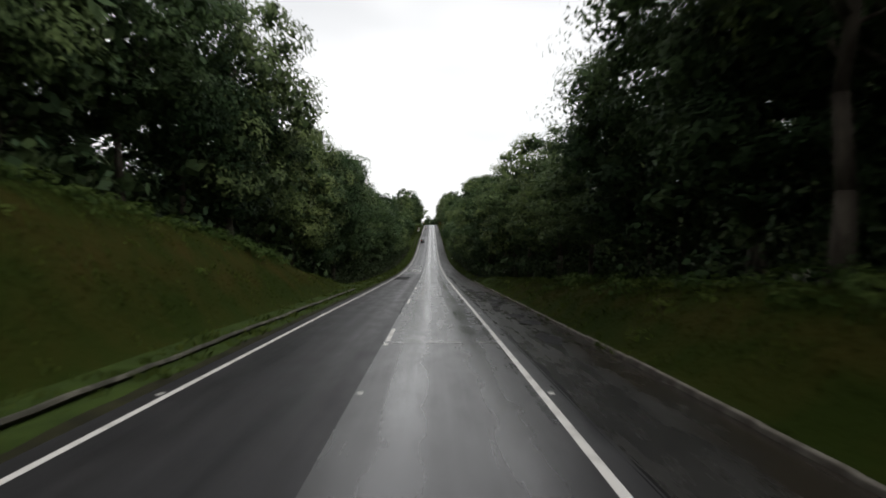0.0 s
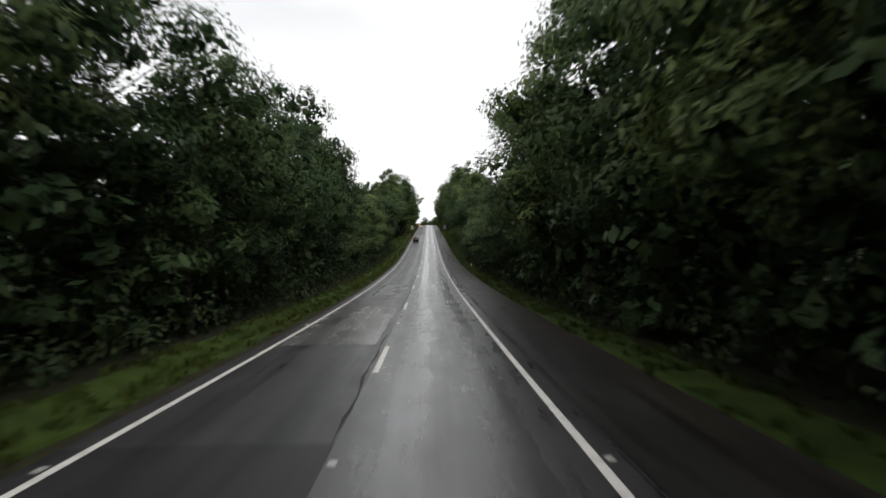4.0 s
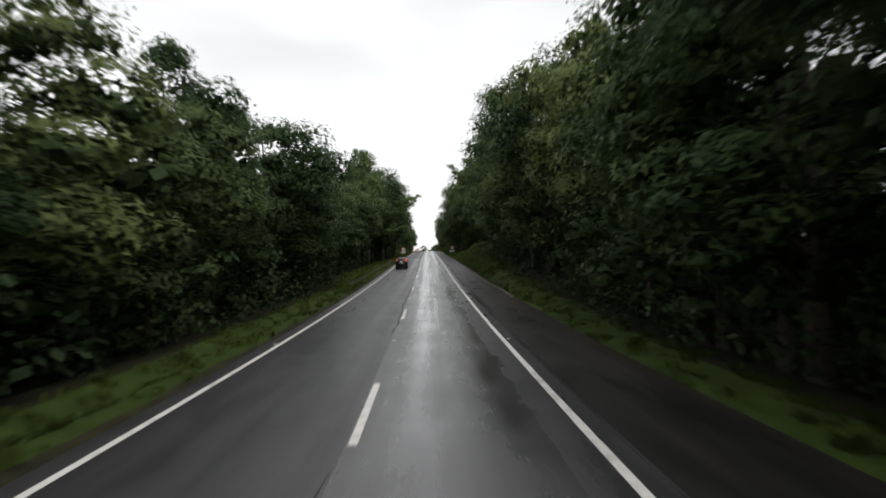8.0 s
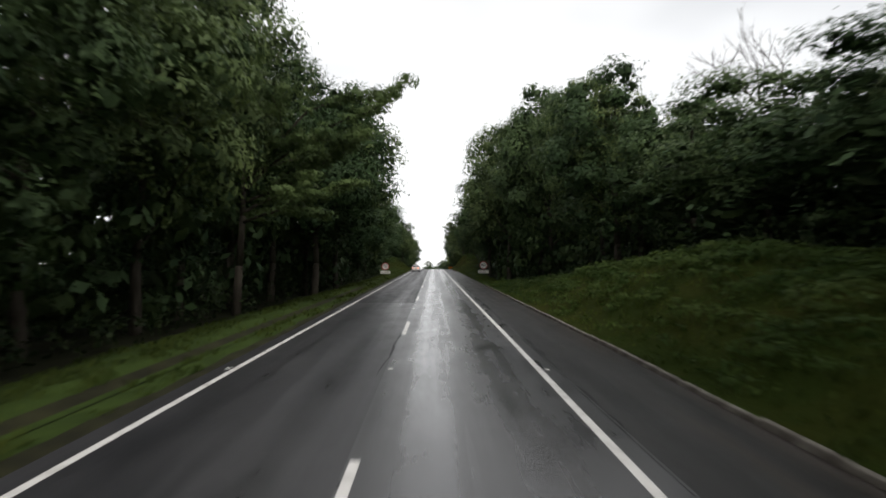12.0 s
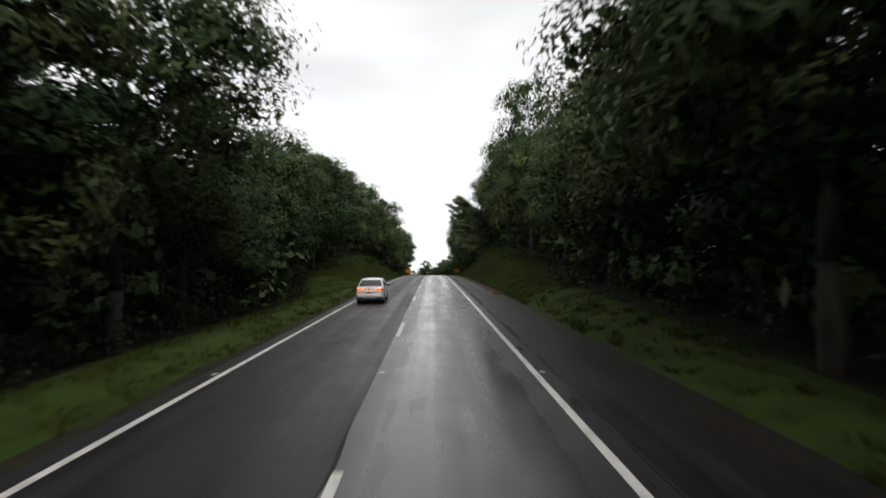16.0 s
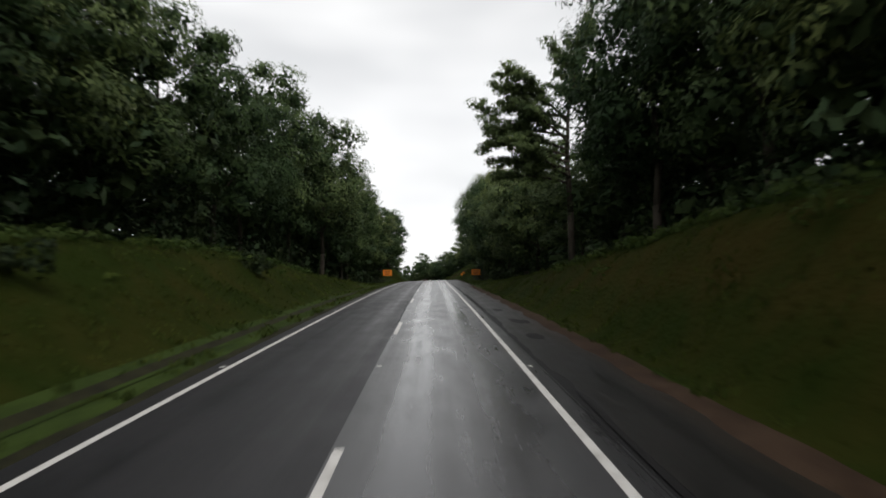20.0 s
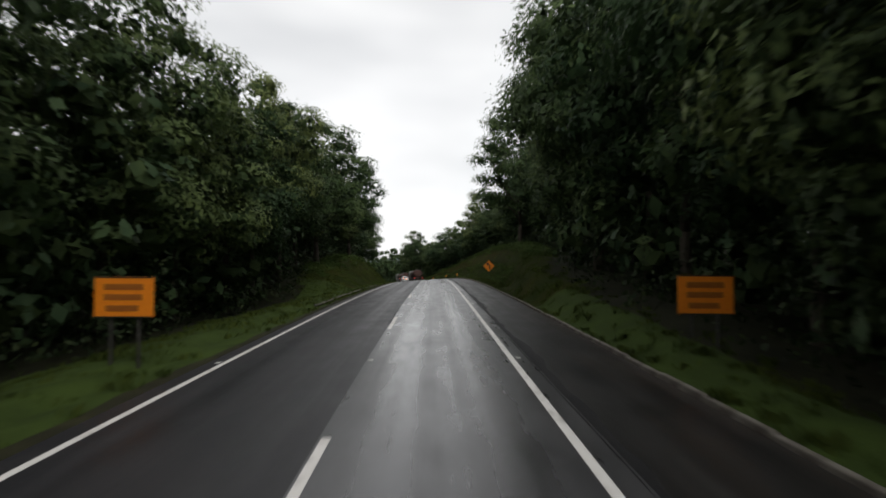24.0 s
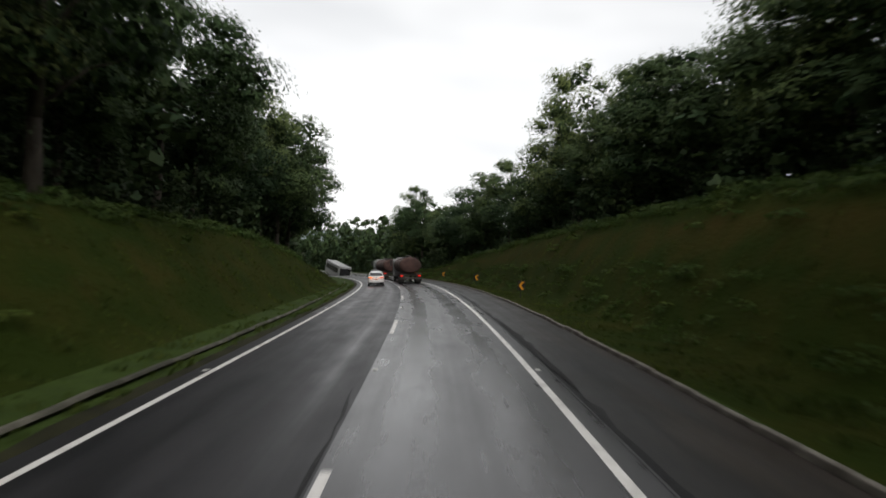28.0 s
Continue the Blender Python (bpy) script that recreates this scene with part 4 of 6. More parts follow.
def open_tree(s, lat, h, reach, low, seed, leaf, label, leaves=110, limbs=5):
    """A tree whose bowed limbs, seen between their sprays of leaves, reach over the road."""
    rnd, rg = random.Random(seed), np.random.RandomState(seed)
    root = tagged(new("overhanging_tree"), label, "tree", "trees along the road")
    bm, tips = bmesh.new(), []

    def limb(a, d, le, r, level):
        for _ in range(3):
            d = (d + Vector((rnd.uniform(-0.3, 0.3), rnd.uniform(-0.3, 0.3), rnd.uniform(-0.2, 0.16)))).normalized()
            b = a + d * le / 3
            tube(bm, a, b, r, r * 0.8, 7 if level < 2 else 5)
            a, r = b, r * 0.8
            if level >= 1:
                tips.append((a, level))
            if level < 3:
                nd = (d + Vector((rnd.uniform(-0.5, 0.8), rnd.uniform(-0.9, 0.9), rnd.uniform(-0.3, 0.5)))).normalized()
                limb(a, nd, le * rnd.uniform(0.45, 0.62), r * 0.6, level + 1)

    stem = [Vector((0, 0, -0.5)), Vector((0.1, 0.1, h * 0.25)), Vector((0.3, -0.1, h * 0.5)), Vector((0.2, 0.1, h * 0.72))]
    for i in range(3):
        tube(bm, stem[i], stem[i + 1], 0.30 - 0.06 * i, 0.24 - 0.06 * i, 10)
    for i in range(limbs):
        u = (low - h * 0.25) / (h * 0.47)
        a = stem[1].lerp(stem[3], u + (1 - u) * i / limbs)
        limb(a, Vector((1, rnd.uniform(-0.7, 0.7), rnd.uniform(0.15, 0.9))).normalized(), reach * rnd.uniform(0.45, 0.72), 0.12, 1)
    for i in range(4):
        limb(stem[3], Vector((rnd.uniform(-0.7, 0.7), rnd.uniform(-0.8, 0.8), 1)).normalized(), h * 0.25, 0.12, 1)
    part("trunk", bm, M_BARK, root, smooth=True)
    c = np.array([p for p, _ in tips])
    k = len(c)
    r = np.stack([rg.uniform(0.45, 0.95, k), rg.uniform(0.45, 0.95, k), rg.uniform(0.25, 0.5, k)], 1)
    pos, nr = crown_points(rg, c, r, leaves * k)
    lv = leaf_tris(pos, nr, 0.24, rg, 0.6)
    cv, cn = cores(c, r, rg, 5, 0.42, 0.6)
    nc = len(cv) // 4
    v, nv = np.concatenate([cv, lv]), np.concatenate([cn, np.repeat(nr, 3, axis=0)])
    f, nv = soften(v, np.concatenate([split_quads(nc), np.arange(len(lv)).reshape(-1, 3) + nc * 4]), nv)
    me = raw("crown", v, f, leaf, smooth=True)
    me.normals_split_custom_set_from_vertices(nv)
    link("crown", me, root)
    root.matrix_basis = pose(*way(s, lat, float(land(s, lat))), 0, 0, math.degrees(np.interp(s, SS, HEAD)) + (0 if lat < 0 else 180))


open_tree(293, -11.6, 13.0, 11.0, 6.0, 4, M_LEAF2, "leafy tree whose long limbs hang over the road")
open_tree(263, 12.2, 17, 6.5, 9.0, 6, M_LEAF2, "light green tree with limbs over the shoulder")
open_tree(459, 12.2, 17, 7.0, 6.5, 9, M_LEAF, "dark feathery tree with bowed open limbs above the bank", 70, 11)
PINE = make_tree("umbrella_pine", 21, 15, 11.6, 2.3, 26, 5200, 0.2, M_LEAF, flat=0.75, r0=0.16, limbs=11)
tagged(PINE, "tall dark umbrella-shaped pine above the forest", "tree")
PINE.matrix_basis = pose(*way(252, -31, float(land(252, -31)))) @ Matrix.Diagonal((2.5, 2.5, 1.8, 1))
copy_thing(PINE, pose(*way(166, 17.5, float(land(166, 17.5))), 0, 0, 120) @ Matrix.Diagonal((1.0, 1.0, 1.0, 1)))

# the rows behind, one mass
CLOUDS = [cloud(40 + j, 13.5, 0.6, 4.6, 24, 420, 0.6) for j in range(4)]
THIN = [cloud(60 + j, 13.5, 0.5, 5.4, 16, 170, 0.8) for j in range(4)]
mass, mass_n, faces, slots, at_ = [], [], [], [], 0
for side in (-1, 1):
    for off, gap, src in ((5.6, 5.2, CLOUDS), (11.5, 5.4, THIN)):
        s = -30.0
        while s < 770:
            e, top = (edge_l(s), top_l(s)) if side < 0 else (edge_r(s), top_r(s))
            a = e + off + rng.uniform(-1.5, 1.5)
            g = float(land(s, side * a))
            h = max(6, (top - g) * rng.uniform(0.86, 1.04))
            lv, cv, cn = src[rng.randint(4)]
            c = np.concatenate([lv, cv])
            ang = np.interp(s, SS, HEAD) + (0 if side < 0 else math.pi) + rng.uniform(-0.7, 0.7)
            wd = rng.uniform(0.9, 1.2)
            q = np.stack([(c[:, 0] * np.cos(ang) - c[:, 1] * np.sin(ang)) * wd, (c[:, 0] * np.sin(ang) + c[:, 1] * np.cos(ang)) * wd, c[:, 2] * h / 15], 1)
            mass.append(q + way(s, side * a, g))
            mass_n.append(np.stack([cn[:, 0] * np.cos(ang) - cn[:, 1] * np.sin(ang), cn[:, 0] * np.sin(ang) + cn[:, 1] * np.cos(ang), cn[:, 2]], 1))
            faces.append(quads(len(c) // 4) + at_)
            slots += [np.zeros(len(lv) // 4), np.ones(len(cv) // 4)]
            at_ += len(c)
            s += gap * rng.uniform(0.8, 1.2)
mass = np.concatenate(mass)
mf, mn = soften(mass, np.concatenate(faces), np.concatenate(mass_n))
fme = raw("forest", mass, mf, [M_LEAF3, M_CORE_SHADED], smooth=True)
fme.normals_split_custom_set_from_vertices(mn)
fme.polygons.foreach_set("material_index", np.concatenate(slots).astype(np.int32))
tagged(new("forest", fme), "deep dark-green mixed forest behind the roadside trees", "forest", kind="stuff")

# saplings and creepers that fill the wood below the canopy, in the darkened inner leaf
fill = []
for side in (-1, 1):
    n = 1150
    s = rng.uniform(-25, 740, n)
    e = np.where(side < 0, edge_l(s), edge_r(s))
    a = e + rng.uniform(6.0, 21, n)
    top = np.where(side < 0, top_l(s), top_r(s))
    z = land(s, side * a) + rng.uniform(0, 0.85, n) ** 1.35 * np.minimum(top, 14)
    c = way(s, side * a, z)
    rad = np.stack([rng.uniform(1.3, 2.1, n), rng.uniform(1.3, 2.1, n), rng.uniform(1.0, 1.8, n)], 1)
    fill.append(cores(c, rad, rng, 24, 0.74, 0.95)[0])
    n = 1650
    s = rng.uniform(-20, 700, n)
    e = np.where(side < 0, edge_l(s), edge_r(s))
    a = e + rng.uniform(2.6, 11, n)
    c = way(s, side * a, land(s, side * a) + rng.uniform(0.2, 1, n) * np.minimum(9, np.where(side < 0, top_l(s), top_r(s)) * 0.62))
    fill.append(cores(c, np.stack([rng.uniform(0.9, 1.6, n)] * 3, 1), rng, 44, 0.29, 1.0)[0])
    n = 850
    s = rng.uniform(-30, 780, n)
    e = np.where(side < 0, edge_l(s), edge_r(s))
    a = e + rng.uniform(17, 26, n)
    top = np.where(side < 0, top_l(s), top_r(s))
    c = way(s, side * a, land(s, side * a) + rng.uniform(0.5, 1, n) ** 2 * top * 0.62)
    fill.append(cores(c, np.stack([0 * s + 2.3, 0 * s + 2.3, 0 * s + 1.9], 1), rng, 14, 1.5, 1.0)[0])
    n = 2300
    s = rng.uniform(-30, 780, n)
    e = np.where(side < 0, edge_l(s), edge_r(s))
    a = e + rng.uniform(9, 24, n)
    c = way(s, side * a, land(s, side * a) + rng.uniform(0.3, 10.0, n))
    fill.append(cores(c, np.stack([0 * s + 2.0, 0 * s + 2.4, 0 * s + 1.7], 1), rng, 15, 1.2, 1.0)[0])
    n = 1300
    s = rng.uniform(-30, 720, n)
    e = np.where(side < 0, edge_l(s), edge_r(s))
    a = e + rng.uniform(6, 17, n)
    c = way(s, side * a, land(s, side * a) + rng.uniform(1.0, 8.0, n))
    fill.append(cores(c, np.stack([0 * s + 1.8, 0 * s + 1.8, 0 * s + 1.4], 1), rng, 26, 0.6, 1.0)[0])
fill = np.concatenate(fill)
tagged(new("saplings", raw("saplings", fill, quads(len(fill) // 4), M_CORE_SHADED)), "saplings and creepers filling the depth of the wood, shade in their colour", "undergrowth", kind="stuff")

# undergrowth: shrubs and hanging greenery that close the forest edge, shaded by their colour
low = []
for side in (-1, 1):
    n = 1750 if side < 0 else 1500
    s = rng.uniform(-20, 740, n)
    e = np.where(side < 0, edge_l(s), edge_r(s))
    lo = under(s, side)
    a = lo + (e + 3.2 - lo) * rng.uniform(0, 1, n)
    g = land(s, side * a)
    tall = np.minimum(rng.uniform(0.7, 2.4, n), 0.7 + (a - lo) * 1.6) + (rng.rand(n) < 0.35) * rng.uniform(1.0, 3.5, n)
    c = way(s, side * a, g + tall * 0.42)
    rad = np.stack([rng.uniform(0.6, 1.3, n), rng.uniform(0.6, 1.3, n), tall * 0.6], 1)
    pos, nr = crown_points(rng, c, rad, 66000 if side < 0 else 58000)
    low.append((leaf_quads(pos, nr, 0.24, rng, 0.6), np.repeat(nr, 4, axis=0)))
low, low_n = (np.concatenate(q) for q in zip(*low))
uf, low_n = soften(low, quads(len(low) // 4), low_n)
ume = raw("undergrowth", low, uf, M_UNDER_SHADED, smooth=True)
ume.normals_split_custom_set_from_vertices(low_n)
tagged(new("undergrowth", ume), "dense shrubs and creepers along the forest edge, canopy shade in their colour", "undergrowth", kind="stuff")


def blades(n, lat_of, material, name, label, tall, wide_, s_range=(-6, 640), tuft=14, spread=0.13):
    """Grass: single bent blades over a strip of the verge."""
    k = n // tuft
    i = rng.randint(0, k, n)
    s = rng.uniform(*s_range, k)[i] + rng.normal(0, spread, n)
    lat = lat_of(s, np.clip(rng.uniform(0, 1, k)[i] + rng.normal(0, 0.035, n), 0, 1))
    mid = np.where(s < 60, -5.32, np.where(s > 525, -4.98, -5.58))
    ditch = (np.abs(lat - mid) < np.where((s < 60) | (s > 525), 0.16, 0.3)) & ((s < 54) | ((s > 222) & (s < 312)) | ((s > 388) & (s < 482)) | (s > 528))
    lat = np.where(ditch, lat + np.sign(lat - mid) * 0.34, lat)
    s = np.where((lat > 6.4) & (s > 75.6) & (s < 78.8), s + 3.2, s)
    g = land(s, lat)
    p = way(s, lat, g - 0.01)
    h = (tall * rng.uniform(0.4, 1.25, k)[i] * rng.uniform(0.6, 1.2, n))[:, None]
    a = rng.uniform(0, 2 * np.pi, n)
    out = np.stack([np.cos(a), np.sin(a), 0 * a], 1)
    acr = np.stack([-np.sin(a), np.cos(a), 0 * a], 1) * wide_ * rng.uniform(0.6, 1.3, (n, 1))
    up = np.array([0, 0, 1.0])
    v = np.stack([p - acr, p + acr, p + acr * 0.7 + up * h * 0.7 + out * h * 0.25, p - acr * 0.3 + up * h + out * h * 0.6], 1)
    fn = np.cross(v[:, 1] - v[:, 0], v[:, 3] - v[:, 0])
    turned = fn[:, 1] * 0.8 + fn[:, 0] * np.sign(lat) * 0.55 > 0
    v[turned] = v[turned][:, [1, 0, 3, 2]]
    me = raw(name, v.reshape(-1, 3), quads(n), material, smooth=True)
    me.attributes.new("dry", "FLOAT", "POINT").data.foreach_set("value", np.repeat(parched(s, lat), 4).astype(np.float32))
    # blades take the light as the sward does: their normals lean to the ground's own
    e = 0.6
    gx = (land(s, lat + e) - land(s, lat - e)) / (2 * e)
    nr = np.stack([-gx, -0.25 + 0 * s, 1 + 0 * s], 1) + rng.normal(0, 0.15, (n, 3))
    nr /= np.linalg.norm(nr, axis=1, keepdims=True)
    me.normals_split_custom_set_from_vertices(np.repeat(nr, 4, axis=0))
    tagged(new(name, me), label, "grass", kind="stuff")


blades(70000, lambda s, u: -4.36 - u ** 1.1 * (under(s, -1) - 4.1), M_GRASS, "grass", "bright green uneven verge grass", 0.19, 0.028)
blades(48000, lambda s, u: 6.5 + u ** 1.1 * (edge_r(s) - 6.3), M_GRASS, "grass", "green uneven grass beside the shoulder", 0.19, 0.028)


def bank_lat(side):
    def f(s, u):
        e = edge_l(s) if side < 0 else edge_r(s)
        return side * (7.2 + u * (e - 6.6))
    return f


for side in (-1, 1):
    for r in ((-10, 62), (392, 500), (545, 665)):
        blades(15000, bank_lat(side), M_DRY, "bank_grass", "longer olive and brown grass on the cut bank", 0.085, 0.03, r, 3, 0.4)
blades(9000, bank_lat(1), M_GRASS, "bank_grass", "lush green grass on the cut bank", 0.2, 0.04, (225, 330), 5, 0.3)

# weeds and tussocks scattered on the banks and verges
weeds = []
for side, n, ranges in ((-1, 130, ((-8, 60), (395, 500), (548, 665))), (1, 150, ((-8, 60), (230, 330), (385, 500), (530, 690)))):
    for r in ranges:
        k = int(n / len(ranges))
        s = rng.uniform(*r, k)
        e = np.where(side < 0, edge_l(s), edge_r(s))
        a = 7.2 + (e - 6.8) * rng.uniform(0, 1, k) ** 0.6
        c = way(s, side * a, land(s, side * a) + 0.10)
        rad = np.stack([rng.uniform(0.15, 0.55, k), rng.uniform(0.2, 0.8, k), rng.uniform(0.10, 0.32, k)], 1)
        pos, nr = crown_points(rng, c, rad, k * 42)
        weeds.append(leaf_quads(pos, nr, 0.15, rng, 0.4))
weeds = np.concatenate(weeds)
tagged(new("weeds", raw("weeds", weeds, quads(len(weeds) // 4), M_WEED)), "low green weeds and tussocks scattered over the banks", "weeds", kind="stuff")

# brush and creepers that hang over the crests of the banks
brush = []
for side, ranges in ((-1, ((-8, 46, 300), (404, 470, 150), (556, 650, 330))), (1, ((262, 318, 330), (545, 660, 480), (400, 460, 110), (-5, 40, 60)))):
    for s0, s1, k in ranges:
        s = rng.uniform(s0, s1, k)
        e = np.where(side < 0, edge_l(s), edge_r(s))
        a = e - 0.9 + rng.normal(0, 0.45, k) - (rng.rand(k) < 0.45) * rng.uniform(0, 2.2, k)
        c = way(s, side * a, land(s, side * a) + 0.16)
        rad = np.stack([rng.uniform(0.4, 1.0, k), rng.uniform(0.4, 1.1, k), rng.uniform(0.2, 0.55, k)], 1)
        pos, nr = crown_points(rng, c, rad, k * 62)
        brush.append(leaf_quads(pos, nr, 0.19, rng, 0.55))
# leafy cover on the slopes: below and above the bare band of the tall cut, and all over the lush one
for s0, s1, u0, u1, k in ((545, 680, 0.02, 0.34, 420), (545, 680, 0.66, 1.05, 460), (232, 316, 0.03, 1.0, 520), (556, 650, -1.05, -0.72, 200)):
    s = rng.uniform(s0, s1, k)
    u = rng.uniform(u0, u1, k)
    e = np.where(u < 0, edge_l(s), edge_r(s)) - 1.2
    foot = np.where(u < 0, 6.5, np.interp(s, [535, 572, 690, 720], [7.0, 9.4, 9.0, 7.0]))
    a = np.sign(u) * (foot + (e - foot) * np.abs(u))
    c = way(s, a, land(s, a) + 0.05)
    rad = np.stack([rng.uniform(0.35, 0.9, k), rng.uniform(0.4, 1.2, k), rng.uniform(0.10, 0.30, k)], 1)
    pos, nr = crown_points(rng, c, rad, k * 46)
    brush.append(leaf_quads(pos, nr, 0.16, rng, 0.5))
k = 150
s = rng.uniform(264, 312, k)
a = 7.6 + (edge_r(s) - 8.0) * rng.uniform(0, 1, k) ** 0.7
c = way(s, a, land(s, a) + 0.1)
pos, nr = crown_points(rng, c, np.stack([rng.uniform(0.4, 1.1, k), rng.uniform(0.5, 1.3, k), rng.uniform(0.15, 0.42, k)], 1), k * 80)
brush.append(leaf_quads(pos, nr, 0.17, rng, 0.5))
brush = np.concatenate(brush)
tagged(new("brush", raw("brush", brush, quads(len(brush) // 4), M_BRUSH)), "leafy green brush and creepers over the crest of the banks", "brush", kind="stuff")

# two shrubs in the darkened undergrowth leaf, for worn hollows of the mown bank
for s0, lat, wd, tall in ((449, -9.1, 0.85, 0.8), (430, -9.5, 1.0, 0.7)):
    rg = np.random.RandomState(int(s0))
    c = np.stack([rg.uniform(-wd, wd, 9), rg.uniform(-wd, wd, 9), rg.uniform(0.1, tall, 9)], 1)
    pos, nr = crown_points(rg, c, np.full((9, 3), 0.42), 900)
    v = leaf_quads(pos, nr, 0.2, rg, 0.5)
    ob = tagged(new("shrub", raw("shrub", v, quads(len(v) // 4), M_UNDER_SHADED)), "small dark ragged shrub on the grassy bank", "shrub", "shrubs on the bank")
    ob.matrix_basis = pose(*way(s0, lat, float(land(s0, lat)) - 0.05))

# far ridge, the haze of distance mixed into its pale colour
xs = np.linspace(-1500, 1500, 90)
ridge = 16 + 22 * np.sin(xs / 260 + 1) + 9 * np.sin(xs / 71) + 3 * np.sin(xs / 23)
zb = float(RZ[-1])
v = np.concatenate([np.stack([xs, 0 * xs + 1900, 0 * xs + zb - 60], 1), np.stack([xs, 0 * xs + 2050, zb + ridge], 1), np.stack([xs, 0 * xs + 2300, 0 * xs + zb - 60], 1)])
i = np.arange(89)
f = np.concatenate([np.stack([i, i + 1, i + 91, i + 90], 1), np.stack([i + 90, i + 91, i + 181, i + 180], 1)])
M_RIDGE_HAZED = mat("far_ridge_hazed", (0.16, 0.19, 0.20), 0.9, color2=(0.21, 0.24, 0.25), scale=0.02)
tagged(new("backdrop", raw("backdrop", v, f, M_RIDGE_HAZED, smooth=True)), "wooded ridge in the distance, haze put into its grey-green colour", "hill", kind="structure")


# ---- vehicles ----
M_BLACK = mat("black_car_paint", (0.005, 0.005, 0.006), 0.24, color2=(0.006, 0.006, 0.007), scale=2, coat=0.12, spec=0.2)
M_WHITE = mat("white_car_paint", (0.78, 0.77, 0.76), 0.3, color2=(0.84, 0.83, 0.82), scale=1.5, coat=0.7)
M_GLASS = mat("tinted_glass", (0.010, 0.010, 0.012), 0.06, spec=0.7, color2=(0.016, 0.016, 0.018), scale=1)
M_RUBBER = mat("tyre_rubber", (0.010, 0.010, 0.010), 0.85, color2=(0.024, 0.022, 0.020), scale=6, bump=0.4)
M_ALLOY = mat("dusty_alloy", (0.40, 0.37, 0.33), 0.5, metal=0.3, color2=(0.52, 0.48, 0.44), scale=9)
M_CHROME = mat("chrome", (0.6, 0.6, 0.62), 0.15, metal=1.0, color2=(0.5, 0.5, 0.52), scale=8)
M_TRIM = mat("black_plastic", (0.012, 0.012, 0.012), 0.55, color2=(0.022, 0.022, 0.022), scale=12)
M_PLATE = mat("number_plate", (0.42, 0.41, 0.38), 0.5, color2=(0.52, 0.51, 0.48), scale=9)
M_BAR = mat("plate_characters", (0.03, 0.03, 0.03), 0.6, color2=(0.05, 0.05, 0.05), scale=9)
M_LIT = mat("lit_red_lamp", (0.5, 0.012, 0.008), 0.2, emit=(1.0, 0.028, 0.012), power=0.9)
M_LITHOT = mat("lit_lamp_heart", (0.6, 0.12, 0.02), 0.2, emit=(1.0, 0.24, 0.03), power=5.0)
M_LITRED = mat("lit_red_heart", (0.6, 0.04, 0.02), 0.2, emit=(1.0, 0.10, 0.05), power=3.0)
M_LAMP = mat("red_lamp_glass", (0.30, 0.010, 0.008), 0.15, coat=0.6, color2=(0.36, 0.014, 0.01), scale=10, emit=(1.0, 0.03, 0.01), power=0.12)
M_SMOKE = mat("smoked_lamp_glass", (0.15, 0.11, 0.11), 0.2, coat=0.3, color2=(0.2, 0.15, 0.15), scale=10)
M_CLEAR = mat("clear_lamp_glass", (0.42, 0.40, 0.40), 0.15, coat=0.6, color2=(0.5, 0.48, 0.47), scale=10)


def lathe(bm, prof, n=28, m=None):
    """A turned body round the x axis from (radius, x) pairs."""
    rings = []
    for r, x in prof:
        rings.append([bm.verts.new((x, r * math.cos(2 * math.pi * i / n), r * math.sin(2 * math.pi * i / n))) for i in range(n)])
    for a, b in zip(rings, rings[1:]):
        for i in range(n):
            bm.faces.new((a[i], a[(i + 1) % n], b[(i + 1) % n], b[i]))
    bm.faces.new(rings[0])
    bm.faces.new(reversed(rings[-1]))
    if m is not None:
        bmesh.ops.transform(bm, matrix=m, verts=[v for r in rings for v in r])
    return bm


def wheel(parent, x, y, r, w, side, rim=0.66):
    """A tyre with its spoked rim; side: +1 where the outer face looks to +x."""
    bm = bmesh.new()
    lathe(bm, [(r * 0.6, -w / 2), (r * 0.9, -w / 2), (r * 0.985, -w * 0.36), (r, -w * 0.15), (r, w * 0.15), (r * 0.985, w * 0.36), (r * 0.9, w / 2), (r * rim, w / 2), (r * rim * 0.96, w * 0.30), (r * rim * 0.9, w * 0.1)])
    bmesh.ops.transform(bm, matrix=Matrix.Diagonal((side, 1, 1, 1)), verts=bm.verts[:])
    bmesh.ops.recalc_face_normals(bm, faces=bm.faces[:])
    ob = part("wheel", bm, M_RUBBER, parent)
    ob.matrix_basis = pose(x, y, r)
    bm = bmesh.new()
    lathe(bm, [(r * rim * 0.95, w * 0.30), (r * rim * 0.95, w * 0.40), (r * rim * 0.84, w * 0.42), (r * rim * 0.80, w * 0.32)])
    for i in range(5):
        a = 2 * math.pi * i / 5
        box(bm, w * 0.33, w * 0.42, -r * 0.075, r * 0.075, r * 0.05, r * rim * 0.86, 0.008, Matrix.Rotation(a, 4, "X"))
    lathe(bm, [(r * 0.15, w * 0.3), (r * 0.15, w * 0.44), (r * 0.10, w * 0.46)], 14)
    bmesh.ops.transform(bm, matrix=Matrix.Diagonal((side, 1, 1, 1)), verts=bm.verts[:])
    bmesh.ops.recalc_face_normals(bm, faces=bm.faces[:])
    part("rim", bm, M_ALLOY, ob, "dusty alloy rim")
    return ob


